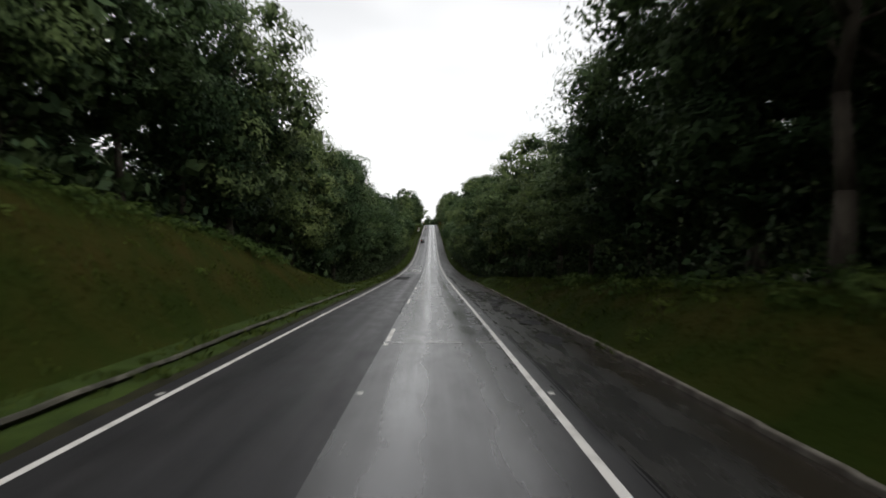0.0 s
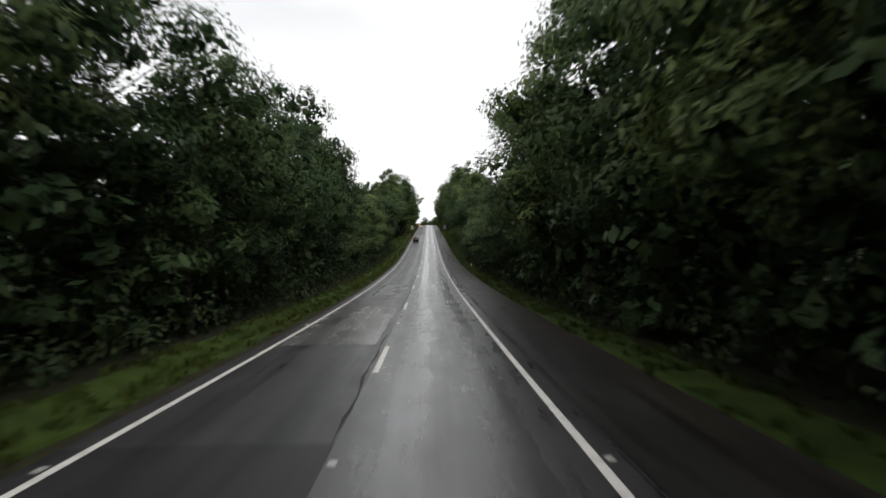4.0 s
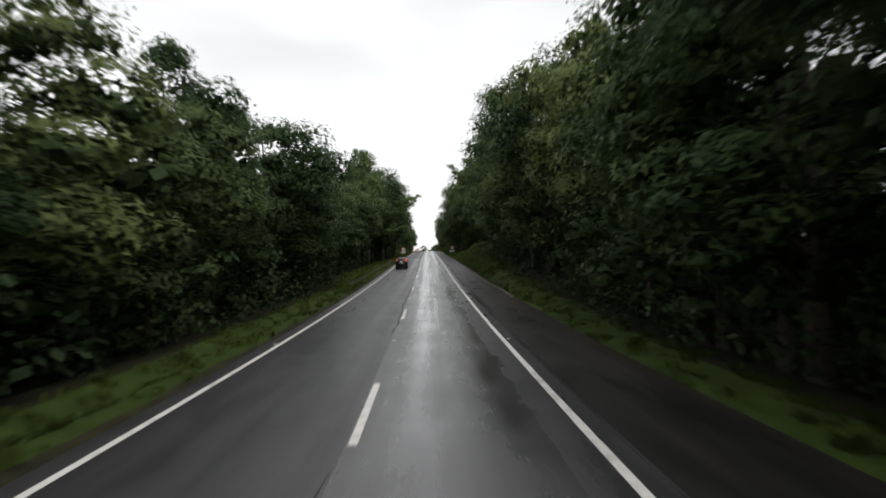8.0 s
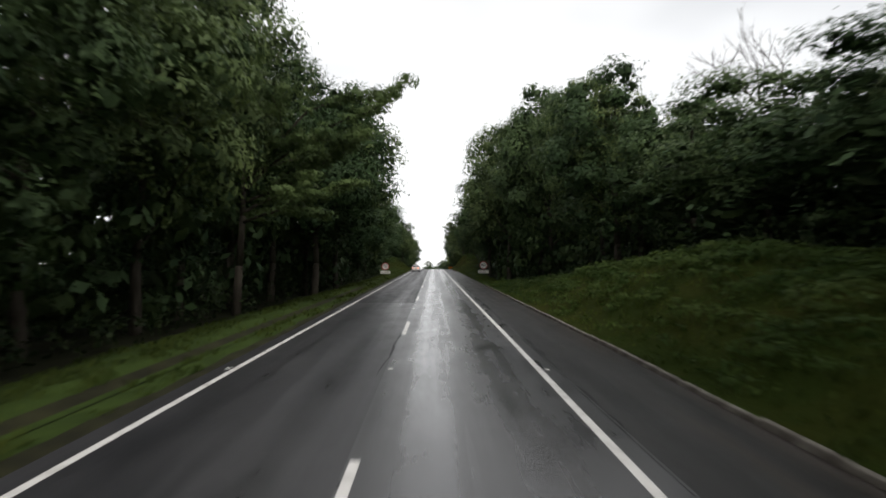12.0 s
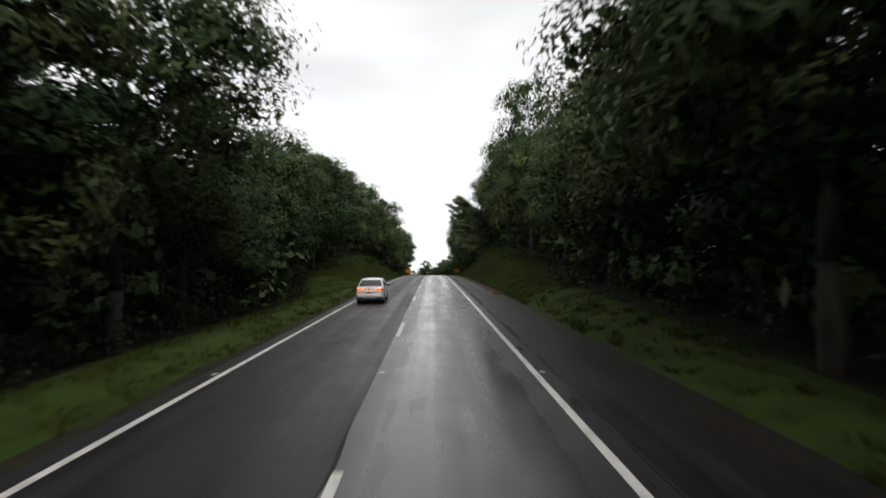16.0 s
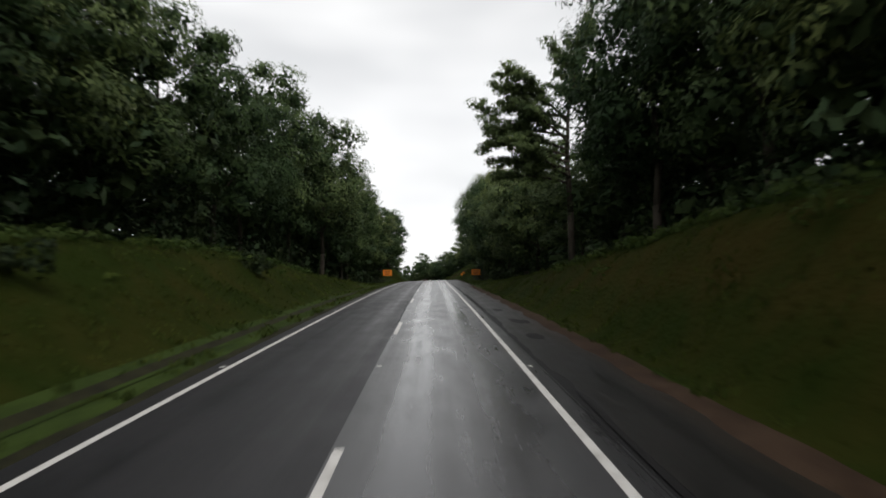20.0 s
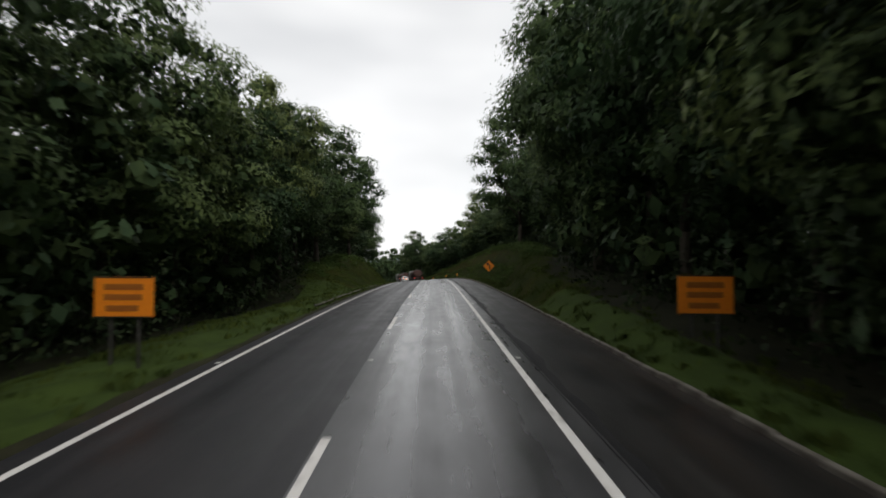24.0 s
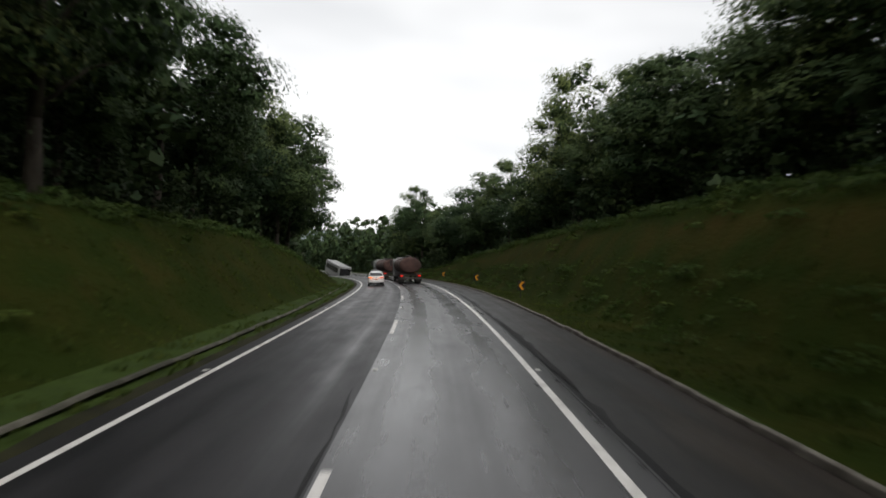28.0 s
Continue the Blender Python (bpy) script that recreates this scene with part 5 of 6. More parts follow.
def loft(bm, rings):
    """Skin over closed rings of equal count, capped at both ends."""
    vs = [[bm.verts.new(p) for p in r] for r in rings]
    n = len(vs[0])
    for a, b in zip(vs, vs[1:]):
        for i in range(n):
            bm.faces.new((a[i], a[(i + 1) % n], b[(i + 1) % n], b[i]))
    bm.faces.new(vs[0])
    bm.faces.new(vs[-1])
    bmesh.ops.recalc_face_normals(bm, faces=bm.faces[:])
    return bm


def pane(bm, fn, us, vs, thick):
    """A curved plate: fn(u, v) gives the place, thick pushes it outward by a vector."""
    t = Vector(thick)
    top = [[bm.verts.new(Vector(fn(u, v)) + t) for u in us] for v in vs]
    low = [[bm.verts.new(Vector(fn(u, v)) - t) for u in us] for v in vs]
    for j in range(len(vs) - 1):
        for i in range(len(us) - 1):
            bm.faces.new((top[j][i], top[j][i + 1], top[j + 1][i + 1], top[j + 1][i]))
            bm.faces.new((low[j][i], low[j + 1][i], low[j + 1][i + 1], low[j][i + 1]))
    nu, nv = len(us) - 1, len(vs) - 1
    for i in range(nu):
        bm.faces.new((top[0][i], low[0][i], low[0][i + 1], top[0][i + 1]))
        bm.faces.new((top[nv][i], top[nv][i + 1], low[nv][i + 1], low[nv][i]))
    for j in range(nv):
        bm.faces.new((top[j][0], top[j + 1][0], low[j + 1][0], low[j][0]))
        bm.faces.new((top[j][nu], low[j][nu], low[j + 1][nu], top[j + 1][nu]))
    bmesh.ops.recalc_face_normals(bm, faces=bm.faces[:])
    return bm


def make_car(name, paint, sedan):
    root = new(name)
    if sedan:
        L, W, roof, belt, ra, fa, wr = 4.56, 1.78, 1.45, 0.96, -1.30, 1.40, 0.325
        deck = [(-2.28, 0.96), (-2.22, 1.05), (-1.75, 1.06), (-1.5, 0.99), (0.9, 0.94), (1.2, 0.93), (1.9, 0.82), (2.2, 0.68), (2.28, 0.58)]
        yr, yrt, yft, yf = -1.78, -0.78, 0.42, 1.22
    else:
        L, W, roof, belt, ra, fa, wr = 3.95, 1.68, 1.47, 0.94, -1.20, 1.29, 0.30
        deck = [(-1.975, 0.90), (-1.94, 0.97), (-1.6, 0.97), (0.8, 0.92), (1.1, 0.92), (1.6, 0.82), (1.85, 0.70), (1.975, 0.58)]
        yr, yrt, yft, yf = -1.90, -1.50, 0.25, 1.10
    hl = L / 2

    def half(y):
        u = abs(y) / hl
        return W / 2 * (1 - 0.17 * max(0, (u - 0.78) / 0.22) ** 2.2)

    def low(y):
        z = 0.20 + 0.10 * max(0, (abs(y) - hl + 0.5) / 0.5)
        for c in (ra, fa):
            if abs(y - c) < wr + 0.07:
                z = max(z, wr + math.sqrt(max((wr + 0.07) ** 2 - (y - c) ** 2, 0)) * 0.98)
        return z

    dy, dz = zip(*deck)
    ys = sorted(set([-hl, -hl + 0.03, -hl + 0.08, hl - 0.03, hl] + [round(-hl + 0.1 + i * (L - 0.2) / 60, 3) for i in range(61)]))
    rings = []
    for y in ys:
        w, zb, d = half(y), low(y), float(np.interp(y, dy, dz))
        if abs(y) > hl - 0.01:
            zb, d, w = 0.40, min(d, 0.90), w * 0.97
        hgt = d - zb
        r = [(0, zb), (0.85 * w, zb), (0.975 * w, zb + 0.05 * hgt), (w, zb + 0.3 * hgt), (0.998 * w, zb + 0.55 * hgt), (0.985 * w, zb + 0.75 * hgt), (0.955 * w, d - 0.035), (0.90 * w, d), (0.5 * w, d + 0.012)]
        rings.append([(x, y, z) for x, z in r] + [(0, y, d + 0.016)] + [(-x, y, z) for x, z in reversed(r[1:])])
    part("body", loft(bmesh.new(), rings), paint, root, smooth=True)

    def y_rear(z):
        u = np.clip((z - belt) / (roof - belt), 0, 1)
        return yr + (yrt - yr) * (u ** (1.25 if sedan else 1.6))

    def y_front(z):
        u = np.clip((z - belt) / (roof - belt), 0, 1)
        return yf + (yft - yf) * u ** 1.15

    def side(z):
        u = np.clip((z - belt) / (roof - belt), 0, 1)
        return W / 2 * (0.945 - 0.20 * u ** 1.4)

    gr = []
    for u, inset in ((-0.05, 0), (0.2, 0), (0.45, 0), (0.7, 0), (0.86, 0.0), (0.94, 0.035), (1.0, 0.11), (1.05, 0.26), (1.085, 0.5)):
        z = belt + (roof - belt) * min(u, 1.0)
        a, b, w = float(y_rear(z)) + inset, float(y_front(z)) - inset, float(side(z)) - inset * 0.8
        zz = belt + (roof - belt) * u - (0 if u < 1 else 0.012)
        c = 0.16
        pts = []
        for cx, cy, a0 in ((w - c, b - c, 0), (-(w - c), b - c, 90), (-(w - c), a + c, 180), (w - c, a + c, 270)):
            for q in range(4):
                t = math.radians(a0 + q * 30)
                x, y = cx + c * math.cos(t), cy + c * math.sin(t)
                pts.append((x, y + (0.10 * (x / w) ** 2 if cy < 0 else -0.14 * (x / w) ** 2), zz))
        gr.append(pts)
    part("cabin", loft(bmesh.new(), gr), paint, root, smooth=True)
    us = np.linspace(-1, 1, 9)
    z0, z1 = belt + 0.07, roof - 0.07
    bm = bmesh.new()
    pane(bm, lambda u, v: (u * (side(v) - 0.09), y_rear(v) + 0.10 * (u * (side(v) - 0.09) / side(v)) ** 2 - 0.004, v), us, np.linspace(z0 + (0.03 if sedan else 0.05), z1 + 0.01, 6), (0, -0.008, 0.004))
    rw = part("rear_window", bm, M_GLASS, root, "dark reflecting rear window", True)
    bm = bmesh.new()
    pane(bm, lambda u, v: (u * (side(v) - 0.12), y_front(v) - 0.14 * (u * (side(v) - 0.12) / side(v)) ** 2 + 0.004, v), us, np.linspace(z0, z1, 6), (0, 0.008, 0.004))
    part("windscreen", bm, M_GLASS, root, "dark windscreen", True)
    for sx in (-1, 1):
        for first_ in (True, False):
            def fn(u, v, first_=first_):
                k = min(max((v - belt - 0.05) / (z1 - 0.02 - belt - 0.05), 0.0), 1.0)
                rear = (-1.34 + 0.46 * k ** 1.8) if sedan else (-1.42 + 0.22 * k ** 1.6)
                front = (0.98 - 0.60 * k ** 1.2) if sedan else (0.86 - 0.62 * k ** 1.2)
                lo_, hi_ = (rear, -0.27) if first_ else (-0.21, front)
                return (sx * (side(v) + 0.002), lo_ + (hi_ - lo_) * u, v)
            bm = bmesh.new()
            pane(bm, fn, np.linspace(0, 1, 5), np.linspace(belt + 0.05, z1 - 0.0, 6), (sx * 0.007, 0, 0))
            part("side_window", bm, M_GLASS, root, "dark side window", True)
        bm = bmesh.new()
        pane(bm, lambda u, v: (sx * (side(v) + 0.003), -0.29 + 0.10 * u, v), (0, 1), np.linspace(belt + 0.05, z1, 6), (sx * 0.005, 0, 0))
        part("door_pillar", bm, M_TRIM, root, "black pillar between the side windows")
        bm = bmesh.new()
        box(bm, -0.10, 0.10, -0.05, 0.05, -0.065, 0.065, 0.03)
        mir = part("mirror", bm, M_TRIM if sedan else M_BLACK, root, smooth=True)
        mir.matrix_basis = pose(sx * (W / 2 + 0.07), yf - 0.42, belt + 0.07)
        for yh in (-0.72, 0.25):
            bm = bmesh.new()
            box(bm, -0.012, 0.012, -0.10, 0.10, -0.014, 0.014, 0.006)
            hd_ = part("door_handle", bm, M_CHROME if sedan else M_BLACK, root)
            hd_.matrix_basis = pose(sx * (W / 2 * 0.985 + 0.008), yh, belt - 0.14)
        bm = bmesh.new()
        box(bm, -0.004, 0.004, -1.25 if sedan else -1.0, 1.0, -0.006, 0.006)
        st_ = part("window_trim", bm, M_CHROME if sedan else M_TRIM, root)
        st_.matrix_basis = pose(sx * (W / 2 * 0.95), 0.0, belt + 0.035)
        for yd in (-0.30, 0.66):
            bm = bmesh.new()
            box(bm, -0.003, 0.003, -0.004, 0.004, -0.30, 0.30)
            part("door_seam", bm, M_TRIM, root).matrix_basis = pose(sx * W / 2 * 0.997, yd, 0.62)
        for c in (ra, fa):
            wheel(root, sx * (W / 2 - 0.11), c, wr, 0.20, sx)
    bm = bmesh.new()
    box(bm, -W / 2 + 0.22, W / 2 - 0.22, -hl + 0.35, hl - 0.35, 0.17, 0.62, 0.03)
    part("underbody", bm, M_TRIM, root)
    # rear end: bumper, lamps, plate
    if sedan:
        bm = bmesh.new()
        box(bm, -0.72, 0.72, -hl - 0.02, -hl + 0.35, 0.24, 0.36, 0.03)
        box(bm, -0.80, -0.42, -hl - 0.015, -hl + 0.3, 0.30, 0.42, 0.04)
        box(bm, 0.42, 0.80, -hl - 0.015, -hl + 0.3, 0.30, 0.42, 0.04)
        part("bumper_skirt", bm, M_TRIM, root, "black plastic lower bumper")
        bm = bmesh.new()
        box(bm, -0.80, 0.80, -hl - 0.03, -hl + 0.20, 0.40, 0.62, 0.07)
        part("bumper", bm, paint, root, smooth=True)
        for sx in (-1, 1):
            bm = bmesh.new()
            pane(bm, lambda u, v: (sx * (0.34 + 0.50 * u), -hl - 0.004 + 0.02 * u + 0.30 * max(0, u - 0.62) ** 1.5 * 1.6, 0.80 + 0.045 * (1 - u) + v * (0.06 + 0.11 * u)), np.linspace(0, 1, 9), np.linspace(0, 1, 4), (0, -0.012, 0))
            lamp = part("tail_light", bm, M_LAMP, root, "red wraparound tail light", True)
            bm = bmesh.new()
            for v0, v1 in ((0.02, 0.14), (0.86, 0.98)):
                pane(bm, lambda u, v: (sx * (0.36 + 0.46 * u), -hl - 0.02 + 0.02 * u + 0.30 * max(0, u - 0.62) ** 1.5 * 1.6, 0.80 + 0.045 * (1 - u) + v * (0.06 + 0.11 * u)), np.linspace(0, 1, 9), (v0, v1), (0, -0.008, 0))
            for u0, u1 in ((0.0, 0.05), (0.93, 1.0)):
                pane(bm, lambda u, v: (sx * (0.36 + 0.46 * u), -hl - 0.02 + 0.02 * u + 0.30 * max(0, u - 0.62) ** 1.5 * 1.6, 0.80 + 0.045 * (1 - u) + v * (0.06 + 0.11 * u)), (u0, u1), np.linspace(0.02, 0.98, 4), (0, -0.008, 0))
            part("light_tube", bm, M_LITHOT, lamp, "glowing amber-red light tube")
            bm = bmesh.new()
            box(bm, sx * 0.12 - 0.04, sx * 0.12 + 0.04, -hl - 0.012, -hl, 0.795, 0.82, 0.004)
            part("plate_light", bm, M_LITHOT, root)
        pz, lid = 0.70, 0.86
    else:
        bm = bmesh.new()
        box(bm, -0.74, 0.74, -hl - 0.025, -hl + 0.22, 0.32, 0.58, 0.06)
        part("bumper", bm, paint, root, "black rear bumper", True)
        for sx in (-1, 1):
            bm = bmesh.new()
            pane(bm, lambda u, v: (sx * (side(v) - 0.095 + 0.085 * u), y_rear(max(v, belt)) - 0.012 + 0.10 * u ** 2, v), np.linspace(0, 1, 4), np.linspace(1.12, 1.36, 5), (0, -0.014, 0))
            lamp = part("tail_light", bm, M_LIT, root, "tall glowing red tail light beside the rear window", True)
            bm = bmesh.new()
            pane(bm, lambda u, v: (sx * (side(v) - 0.085 + 0.05 * u), y_rear(max(v, belt)) - 0.026 + 0.06 * u ** 2, v), np.linspace(0, 1, 3), np.linspace(1.15, 1.24, 3), (0, -0.010, 0))
            part("lamp_heart", bm, M_LITRED, lamp, "bright centre of the lamp")
            bm = bmesh.new()
            pane(bm, lambda u, v: (sx * (side(v) - 0.095 + 0.085 * u), y_rear(max(v, belt)) - 0.012 + 0.10 * u ** 2, v), np.linspace(0, 1, 4), np.linspace(0.95, 1.11, 4), (0, -0.014, 0))
            part("reversing_light", bm, M_SMOKE, lamp, "smoked lower lamp glass")
        bm = bmesh.new()
        box(bm, -0.55, 0.55, yrt - 0.16, yrt + 0.06, roof - 0.03, roof + 0.005, 0.012)
        part("roof_spoiler", bm, paint, root)
        bm = bmesh.new()
        tube(bm, (0.0, y_rear(1.08) - 0.03, 1.07), (0.34, y_rear(1.12) - 0.03, 1.13), 0.012, 0.007, 6)
        part("wiper", bm, M_TRIM, root)
        pz, lid = 0.82, 0.62
    bm = bmesh.new()
    box(bm, -0.20, 0.20, -hl - 0.022, -hl + 0.01, pz - 0.065, pz + 0.065, 0.008)
    plate = part("number_plate", bm, M_PLATE, root, "pale number plate with plain dark bars")
    bm = bmesh.new()
    for x0, x1 in ((-0.16, -0.04), (-0.01, 0.15)):
        box(bm, x0, x1, -hl - 0.026, -hl - 0.02, pz - 0.03, pz + 0.025)
    part("plate_bar", bm, M_BAR, plate)
    bm = bmesh.new()
    lathe(bm, [(0.045, 0), (0.05, 0.01), (0.035, 0.016)], 16, pose(0, -hl - 0.005, pz + (0.19 if sedan else 0.20), 0, 0, -90) @ Matrix.Diagonal((1, 1.3, 0.75, 1)))
    part("badge", bm, M_CHROME, root, "small oval chrome badge")
    bm = bmesh.new()
    box(bm, -0.62, 0.62, -hl - 0.006, -hl + 0.02, lid - 0.205 if sedan else lid, (lid - 0.198) if sedan else lid + 0.007)
    part("lid_seam", bm, M_TRIM, root)
    for sx in (-1, 1):
        bm = bmesh.new()
        pane(bm, lambda u, v: (sx * (0.42 + 0.36 * u), hl - 0.02 - 0.16 * u ** 1.5, 0.60 + v * (0.10 + 0.06 * u)), np.linspace(0, 1, 5), np.linspace(0, 1, 3), (0, 0.012, 0))
        part("headlight", bm, M_CLEAR, root, "clear headlight")
    # the roofline bows down to the front and the rear
    for ob in root.children:
        if ob.matrix_basis == Matrix.Identity(4):
            for v in ob.data.vertices:
                k = max(0.0, (v.co.z - belt) / (roof - belt))
                v.co.z += k * (0.045 - (0.055 if sedan else 0.07) * ((v.co.y + 0.15) / 1.2) ** 2)
    return root


HATCH = tagged(make_car("hatchback_car", M_BLACK, False), "black hatchback car with lit red tail lights on wet asphalt", "car", "cars")
HATCH.matrix_basis = spot(245.9 + 1.3, -2.30, 0.01, scale=(0.91, 0.91, 0.97), tilt=1)
SEDAN = tagged(make_car("sedan_car", M_WHITE, True), "white sedan car with glowing tail lights in the overtaking lane", "car", "cars")
SEDAN.matrix_basis = spot(370.1 + 1.6, -2.42, 0.01, scale=(0.92, 0.92, 0.96), tilt=1)
tagged(copy_thing(SEDAN, spot(635, -2.1, 0.0, tilt=1)), "white sedan car with glowing tail lights entering the bend", "car", "cars")
tagged(copy_thing(HATCH, spot(648, -1.7, 0.0, tilt=1)), "black hatchback car ahead of the white sedan in the bend", "car", "cars")

M_TANK = mat("rusty_red_tank", (0.050, 0.024, 0.019), 0.8, color2=(0.10, 0.050, 0.040), scale=1.6, detail=9, bump=0.2)
M_CABW = mat("grimy_white_paint", (0.22, 0.22, 0.22), 0.5, color2=(0.34, 0.34, 0.33), scale=1.7)
M_STEEL = mat("dirty_steel", (0.035, 0.030, 0.027), 0.6, metal=0.4, color2=(0.08, 0.07, 0.06), scale=5)


def make_truck(name, load, length=9.0):
    """A heavy lorry seen from behind; its rear stands at y = 0, the ground at z = 0."""
    root = new(name)
    bm = bmesh.new()
    for x in (-0.45, 0.45):
        box(bm, x - 0.06, x + 0.06, 0.1, length + 1.0, 0.85, 1.10, 0.015)
    for y in np.arange(0.4, length, 1.4):
        box(bm, -0.9, 0.9, y - 0.05, y + 0.05, 0.95, 1.05, 0.01)
    part("chassis", bm, M_STEEL, root)
    bm = bmesh.new()
    box(bm, -1.2, 1.2, 0.0, 0.12, 0.48, 0.70, 0.02)
    for x in (-0.7, 0.7):
        box(bm, x - 0.05, x + 0.05, 0.05, 0.18, 0.6, 1.0, 0.01)
    part("rear_bumper", bm, M_STEEL, root)
    for sx in (-1, 1):
        bm = bmesh.new()
        box(bm, sx * 0.98 - 0.16, sx * 0.98 + 0.16, -0.02, 0.06, 0.80, 0.97, 0.02)
        lamp = part("tail_light", bm, M_LAMP, root, "red tail light")
        bm = bmesh.new()
        for dx in (-0.08, 0.08):
            lathe(bm, [(0.055, 0.0), (0.05, 0.02), (0.02, 0.03)], 14, pose(sx * 0.98 + dx, -0.018, 0.885, 0, 0, -90))
        part("lit_lens", bm, M_LIT, lamp, "lit round red lens")
        bm = bmesh.new()
        box(bm, sx * 0.95 - 0.30, sx * 0.95 + 0.30, 0.12, 0.15, 0.22, 0.85)
        part("mud_flap", bm, M_RUBBER, root)
        for y in (0.95, 2.25, length - 1.2 + 1.4):
            wheel(root, sx * 0.98, y, 0.51, 0.52 if y < 3 else 0.30, sx, 0.55)
        bm = bmesh.new()
        box(bm, sx * 1.0 - 0.28, sx * 1.0 + 0.28, 0.35, 2.9, 1.06, 1.12, 0.02)
        part("mudguard", bm, M_STEEL, root)
    bm = bmesh.new()
    n = 36
    prof = [(0.15, 0.70), (0.20, 0.90), (0.30, 0.975), (0.5, 1.0), (length - 1.2, 1.0), (length - 1.0, 0.97), (length - 0.9, 0.85)]
    rings = [[(1.22 * k * math.cos(2 * math.pi * i / n), y, 2.05 + 0.90 * k * math.sin(2 * math.pi * i / n)) for i in range(n)] for y, k in prof]
    part("tank", loft(bm, rings), load, root, smooth=True)
    for y in (0.45, 2.4, 4.4, 6.4, length - 1.3):
        bm = bmesh.new()
        rings = [[(1.22 * k * math.cos(2 * math.pi * i / n), yy, 2.05 + 0.90 * k * math.sin(2 * math.pi * i / n)) for i in range(n)] for yy, k in ((y, 1.0), (y, 1.03), (y + 0.08, 1.03), (y + 0.08, 1.0))]
        part("tank_hoop", loft(bm, rings), M_STEEL, root)
    bm = bmesh.new()
    box(bm, -0.35, 0.35, 0.5, length - 1.3, 2.94, 2.99, 0.01)
    for y in (2.0, 4.6):
        lathe(bm, [(0.30, 0), (0.30, 0.16), (0.22, 0.20)], 18, pose(0, y, 2.97, 0, -90, 0))
    part("walkway", bm, M_STEEL, root)
    bm = bmesh.new()
    for x in (0.55, 0.90):
        tube(bm, (x, 0.02, 0.9), (x, 0.05, 3.0), 0.022, n=6)
    for z in np.arange(1.1, 3.0, 0.3):
        tube(bm, (0.55, 0.03, z), (0.90, 0.03, z), 0.016, n=6)
    part("ladder", bm, M_STEEL, root)
    bm = bmesh.new()
    box(bm, -1.18, 1.18, length - 0.6, length + 1.5, 0.75, 2.85, 0.14)
    box(bm, -0.75, 0.75, length - 0.3, length + 1.0, 2.80, 3.05, 0.10)
    cab = part("cab", bm, M_CABW, root, "grimy white cab with a low roof fairing")
    bm = bmesh.new()
    box(bm, -1.08, 1.08, length + 1.47, length + 1.515, 1.7, 2.6, 0.02)
    part("windscreen", bm, M_GLASS, cab)
    for sx in (-1, 1):
        bm = bmesh.new()
        box(bm, sx * 1.42 - 0.11, sx * 1.42 + 0.11, length + 1.2, length + 1.3, 1.95, 2.75, 0.03)
        tube(bm, (sx * 1.18, length + 1.25, 2.7), (sx * 1.42, length + 1.25, 2.7), 0.02, n=6)
        part("mirror", bm, M_TRIM, cab)
    return root


TANKER = tagged(make_truck("tanker_truck", M_TANK), "dirty rust-red tanker truck with lit tail lights on the road", "truck", "trucks")
TANKER.matrix_basis = spot(639, 1.75, 0.0, 1.5, tilt=1)
tagged(copy_thing(TANKER, spot(660, 1.6, 0.0, 3, tilt=1)), "second rust-red tanker truck further into the bend", "truck", "trucks")

def make_bus():
    """A coach: rear at y = 0."""
    root = new("bus")
    bm = bmesh.new()
    box(bm, -1.25, 1.25, 0, 11.5, 0.45, 3.3, 0.16)
    part("body", bm, M_CABW, root)
    for sx in (-1, 1):
        for y in np.arange(0.8, 10.6, 1.4):
            bm = bmesh.new()
            box(bm, sx * 1.255 - 0.012, sx * 1.255 + 0.012, y, y + 1.32, 1.75, 2.75, 0.01)
            part("window", bm, M_GLASS, root)
        for y in (2.6, 8.8):
            wheel(root, sx * 1.08, y, 0.5, 0.32, sx, 0.55)
        bm = bmesh.new()
        box(bm, sx * 1.0 - 0.12, sx * 1.0 + 0.12, -0.02, 0.03, 0.9, 1.2, 0.01)
        part("tail_light", bm, M_LIT, root)
    bm = bmesh.new()
    box(bm, -1.05, 1.05, -0.015, 0.02, 1.8, 2.85, 0.01)
    part("rear_window", bm, M_GLASS, root)
    bm = bmesh.new()
    box(bm, -1.1, 1.1, 11.48, 11.52, 1.4, 2.9, 0.01)
    part("windscreen", bm, M_GLASS, root)
    return root


BUS = tagged(make_bus(), "grey-white coach with dark windows coming round the bend", "bus")
BUS.matrix_basis = spot(704, -1.7, 0.0, 180, tilt=1)

# ---- signs ----
M_POST = mat("dark_post", (0.035, 0.033, 0.030), 0.6, metal=0.3, color2=(0.07, 0.065, 0.06), scale=7)
M_SWHITE = mat("sign_white", (0.86, 0.84, 0.80), 0.45, color2=(0.92, 0.90, 0.87), scale=6)
M_SRED = mat("sign_red", (0.30, 0.012, 0.014), 0.45, color2=(0.36, 0.016, 0.018), scale=6)
M_SINK = mat("sign_black", (0.010, 0.010, 0.010), 0.5, color2=(0.016, 0.016, 0.016), scale=6)
M_SORANGE = mat("sign_orange", (0.78, 0.22, 0.010), 0.45, color2=(0.86, 0.26, 0.013), scale=5)
M_SYELLOW = mat("sign_amber", (0.84, 0.36, 0.015), 0.45, color2=(0.90, 0.40, 0.02), scale=5)
M_SMARK = mat("sign_faded_lettering", (0.30, 0.09, 0.012), 0.5, color2=(0.36, 0.11, 0.014), scale=9)


M_SMAROON = mat("sign_maroon_lettering", (0.09, 0.018, 0.016), 0.5, color2=(0.12, 0.024, 0.02), scale=9)


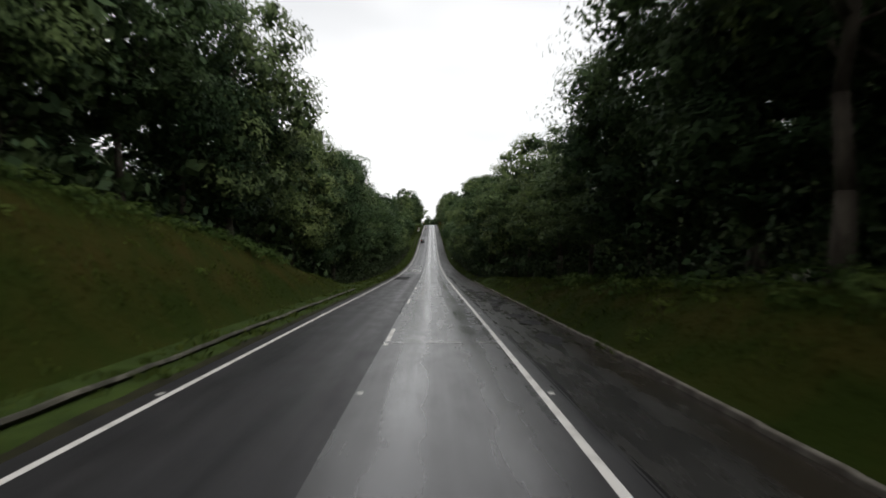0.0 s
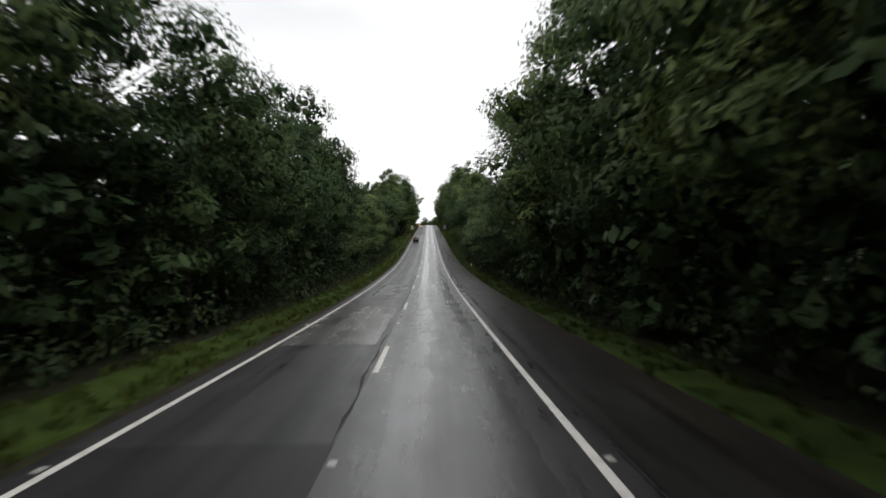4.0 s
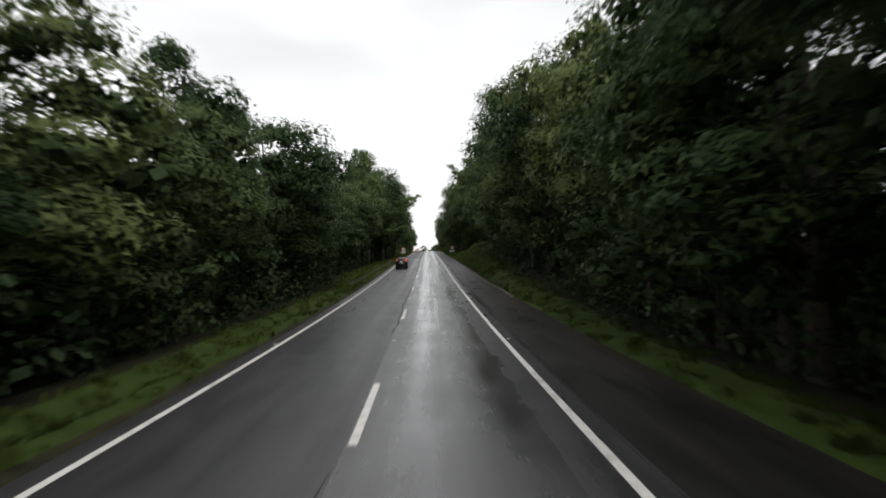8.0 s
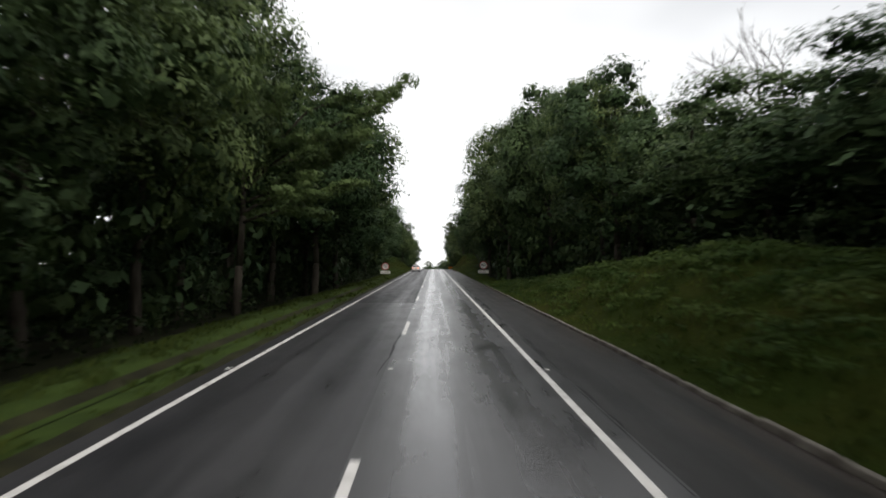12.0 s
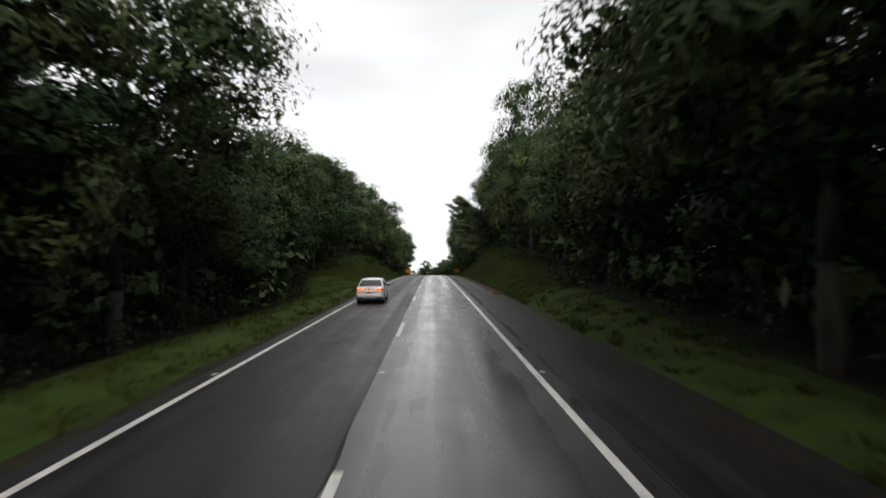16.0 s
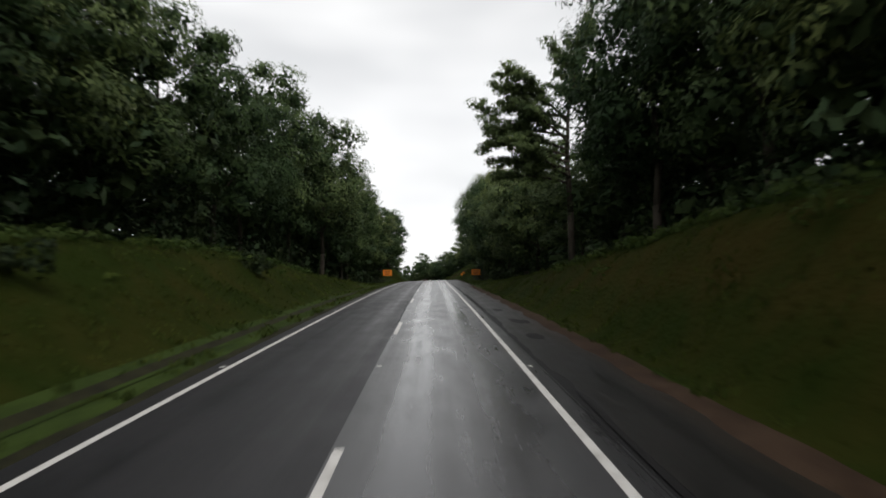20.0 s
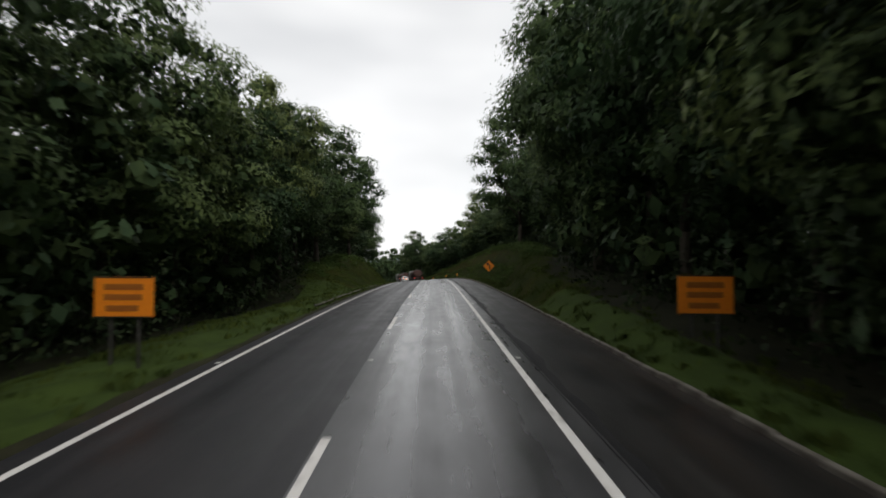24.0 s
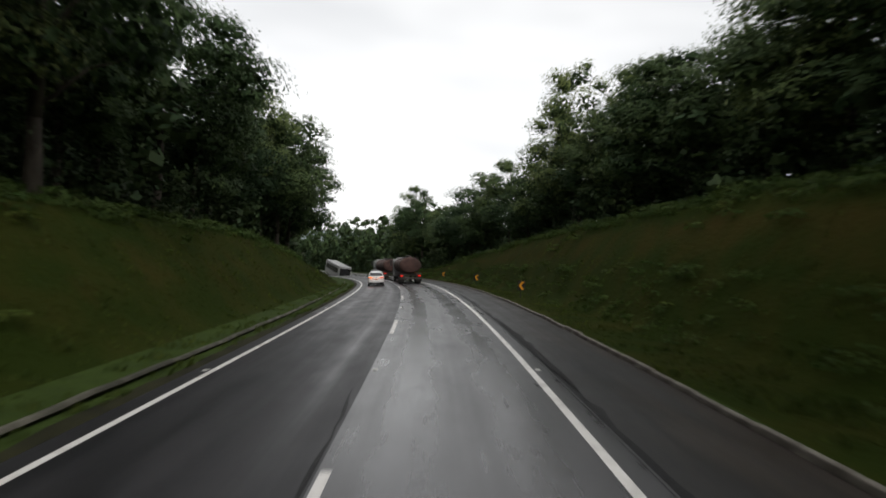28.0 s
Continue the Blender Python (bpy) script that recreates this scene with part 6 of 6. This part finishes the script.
def letters(text, size, parent, material, x, z, y=-0.02, name="lettering"):
    cu = bpy.data.curves.new(name, "FONT")
    cu.body, cu.size, cu.extrude, cu.align_x, cu.align_y = text, size, 0.003, "CENTER", "CENTER"
    tmp = bpy.data.objects.new(name, cu)
    me = bpy.data.meshes.new_from_object(tmp)
    bpy.data.objects.remove(tmp)
    me.materials.append(material)
    ob = link(name, me, parent, pose(x, y, z, 90, 0, 0))
    return ob


def post(parent, x, z0, z1, r=0.04):
    part("post", tube(bmesh.new(), (x, 0.05, z0), (x, 0.05, z1), r), M_POST, parent)


def speed_sign(s, lat, zc, turn, size=1.0):
    """Round speed limit with a plate under it; zc is the height of its middle over the road."""
    g = float(land(s, lat))
    root = tagged(new("speed_limit_sign"), "round white speed limit sign with red rim over a white plate", "road sign", "speed limit signs")
    root.matrix_basis = spot(s, lat, g, turn, size)
    z = (zc - g) / size
    post(root, 0, -0.4, z + 0.4)
    bm = bmesh.new()
    lathe(bm, [(0.52, 0), (0.52, 0.02)], 40, pose(0, 0.01, z, 0, 0, -90))
    disc = part("disc", bm, M_SRED, root, "red-rimmed disc")
    bm = bmesh.new()
    lathe(bm, [(0.41, 0), (0.41, 0.006)], 40, pose(0, -0.01, z, 0, 0, -90))
    part("face", bm, M_SWHITE, disc, "white face")
    letters("80", 0.60, disc, M_SINK, 0, z + 0.05, -0.022)
    letters("km/h", 0.16, disc, M_SINK, 0, z - 0.25, -0.022)
    bm = bmesh.new()
    box(bm, -0.68, 0.68, -0.01, 0.02, z - 1.04, z - 0.60, 0.008)
    pl = part("plate", bm, M_SWHITE, root, "white rectangular plate")
    letters("FISCALIZAÇÃO", 0.165, pl, M_SMAROON, 0, z - 0.73, -0.015)
    letters("ELETRÔNICA", 0.165, pl, M_SMAROON, 0, z - 0.91, -0.015)


speed_sign(339.5, -6.0, 1.54, 0, 1.05)
speed_sign(340.5, 8.65, 1.80, 0, 1.16)


def work_sign(s, lat, zc):
    g = float(land(s, lat))
    root = tagged(new("warning_board"), "orange rectangular warning board with faded lines of writing on posts", "road sign", "orange boards")
    root.matrix_basis = spot(s, lat, g, 0)
    z = zc - g
    for x in (-0.35, 0.35):
        post(root, x, -0.4, z + 0.4)
    bm = bmesh.new()
    box(bm, -0.74, 0.74, -0.02, 0.01, z - 0.52, z + 0.52, 0.012)
    pl = part("board", bm, M_SORANGE, root, "orange board")
    for zz, x0, x1 in ((0.26, -0.5, 0.48), (0.0, -0.5, 0.46), (-0.28, -0.45, 0.36)):
        bm = bmesh.new()
        box(bm, x0, x1, -0.026, -0.018, z + zz - 0.075, z + zz + 0.075, 0.003)
        part("writing_bar", bm, M_SMARK, pl, "illegible line of dark writing")
    for zz in (-0.5, 0.5):
        part("border", box(bmesh.new(), -0.72, 0.72, -0.025, -0.018, z + zz - 0.018, z + zz + 0.018), M_SINK, pl)


work_sign(510.3, -6.2, 1.67)
work_sign(510.5, 8.75, 1.55)


def bend_sign(s, lat, zc):
    g = float(land(s, lat))
    root = tagged(new("bend_warning_sign"), "orange diamond sign with a black bent arrow on a post", "road sign")
    root.matrix_basis = spot(s, lat, g, 0)
    z = zc - g
    post(root, 0, -0.5, z + 0.5)
    bm = bmesh.new()
    box(bm, -0.60, 0.60, -0.02, 0.01, -0.60, 0.60, 0.012, pose(0, 0, z, 0, 45, 0))
    pl = part("board", bm, M_SORANGE, root, "orange diamond board")
    bm = bmesh.new()
    box(bm, 0.05, 0.20, -0.028, -0.018, z - 0.46, z + 0.0)
    box(bm, -0.04, 0.11, -0.028, -0.018, -0.2, 0.2, 0, pose(0.02, 0, z + 0.12, 0, -40, 0))
    vs = [bm.verts.new(p) for p in ((-0.40, -0.029, z + 0.46), (0.06, -0.029, z + 0.43), (-0.2, -0.029, z + 0.04))]
    bm.faces.new(vs)
    part("arrow", bm, M_SINK, pl, "black bent arrow")


bend_sign(576.5, 9.7, 1.9)


def chevron(s, lat, zc, turn):
    g = float(land(s, lat))
    root = tagged(new("chevron_sign"), "small black sign with an amber chevron on a short post", "road sign", "chevron signs")
    root.matrix_basis = spot(s, lat, g, turn)
    z = max(zc - g, 0.55)
    post(root, 0, -0.4, z + 0.2, 0.03)
    bm = bmesh.new()
    box(bm, -0.27, 0.27, -0.02, 0.01, z - 0.33, z + 0.33, 0.008)
    pl = part("board", bm, M_SINK, root, "black board")
    bm = bmesh.new()
    for sg in (-1, 1):
        vs = [bm.verts.new(p) for p in ((-0.20, -0.026, z), (-0.02, -0.026, z), (0.20, -0.026, z + sg * 0.28), (0.02, -0.026, z + sg * 0.28))]
        bm.faces.new(vs)
    part("chevron", bm, M_SYELLOW, pl, "amber chevron")


for s_, z_ in ((615, 0.85), (634, 0.9), (654.5, 0.9), (674, 0.9), (693, 0.9)):
    chevron(s_, 8.1, z_, 4)


def marker(s, lat):
    g = float(land(s, lat))
    root = tagged(new("marker_post"), "short white roadside marker post in the grass", "marker post", "marker posts")
    root.matrix_basis = spot(s, lat, g, 0)
    bm = bmesh.new()
    box(bm, -0.05, 0.05, -0.04, 0.04, -0.3, 0.55, 0.015)
    part("body", bm, M_SWHITE, root)
    bm = bmesh.new()
    box(bm, -0.035, 0.035, -0.046, -0.038, 0.38, 0.48, 0.004)
    part("reflector", bm, M_SRED, root)


marker(168.4, 7.6)
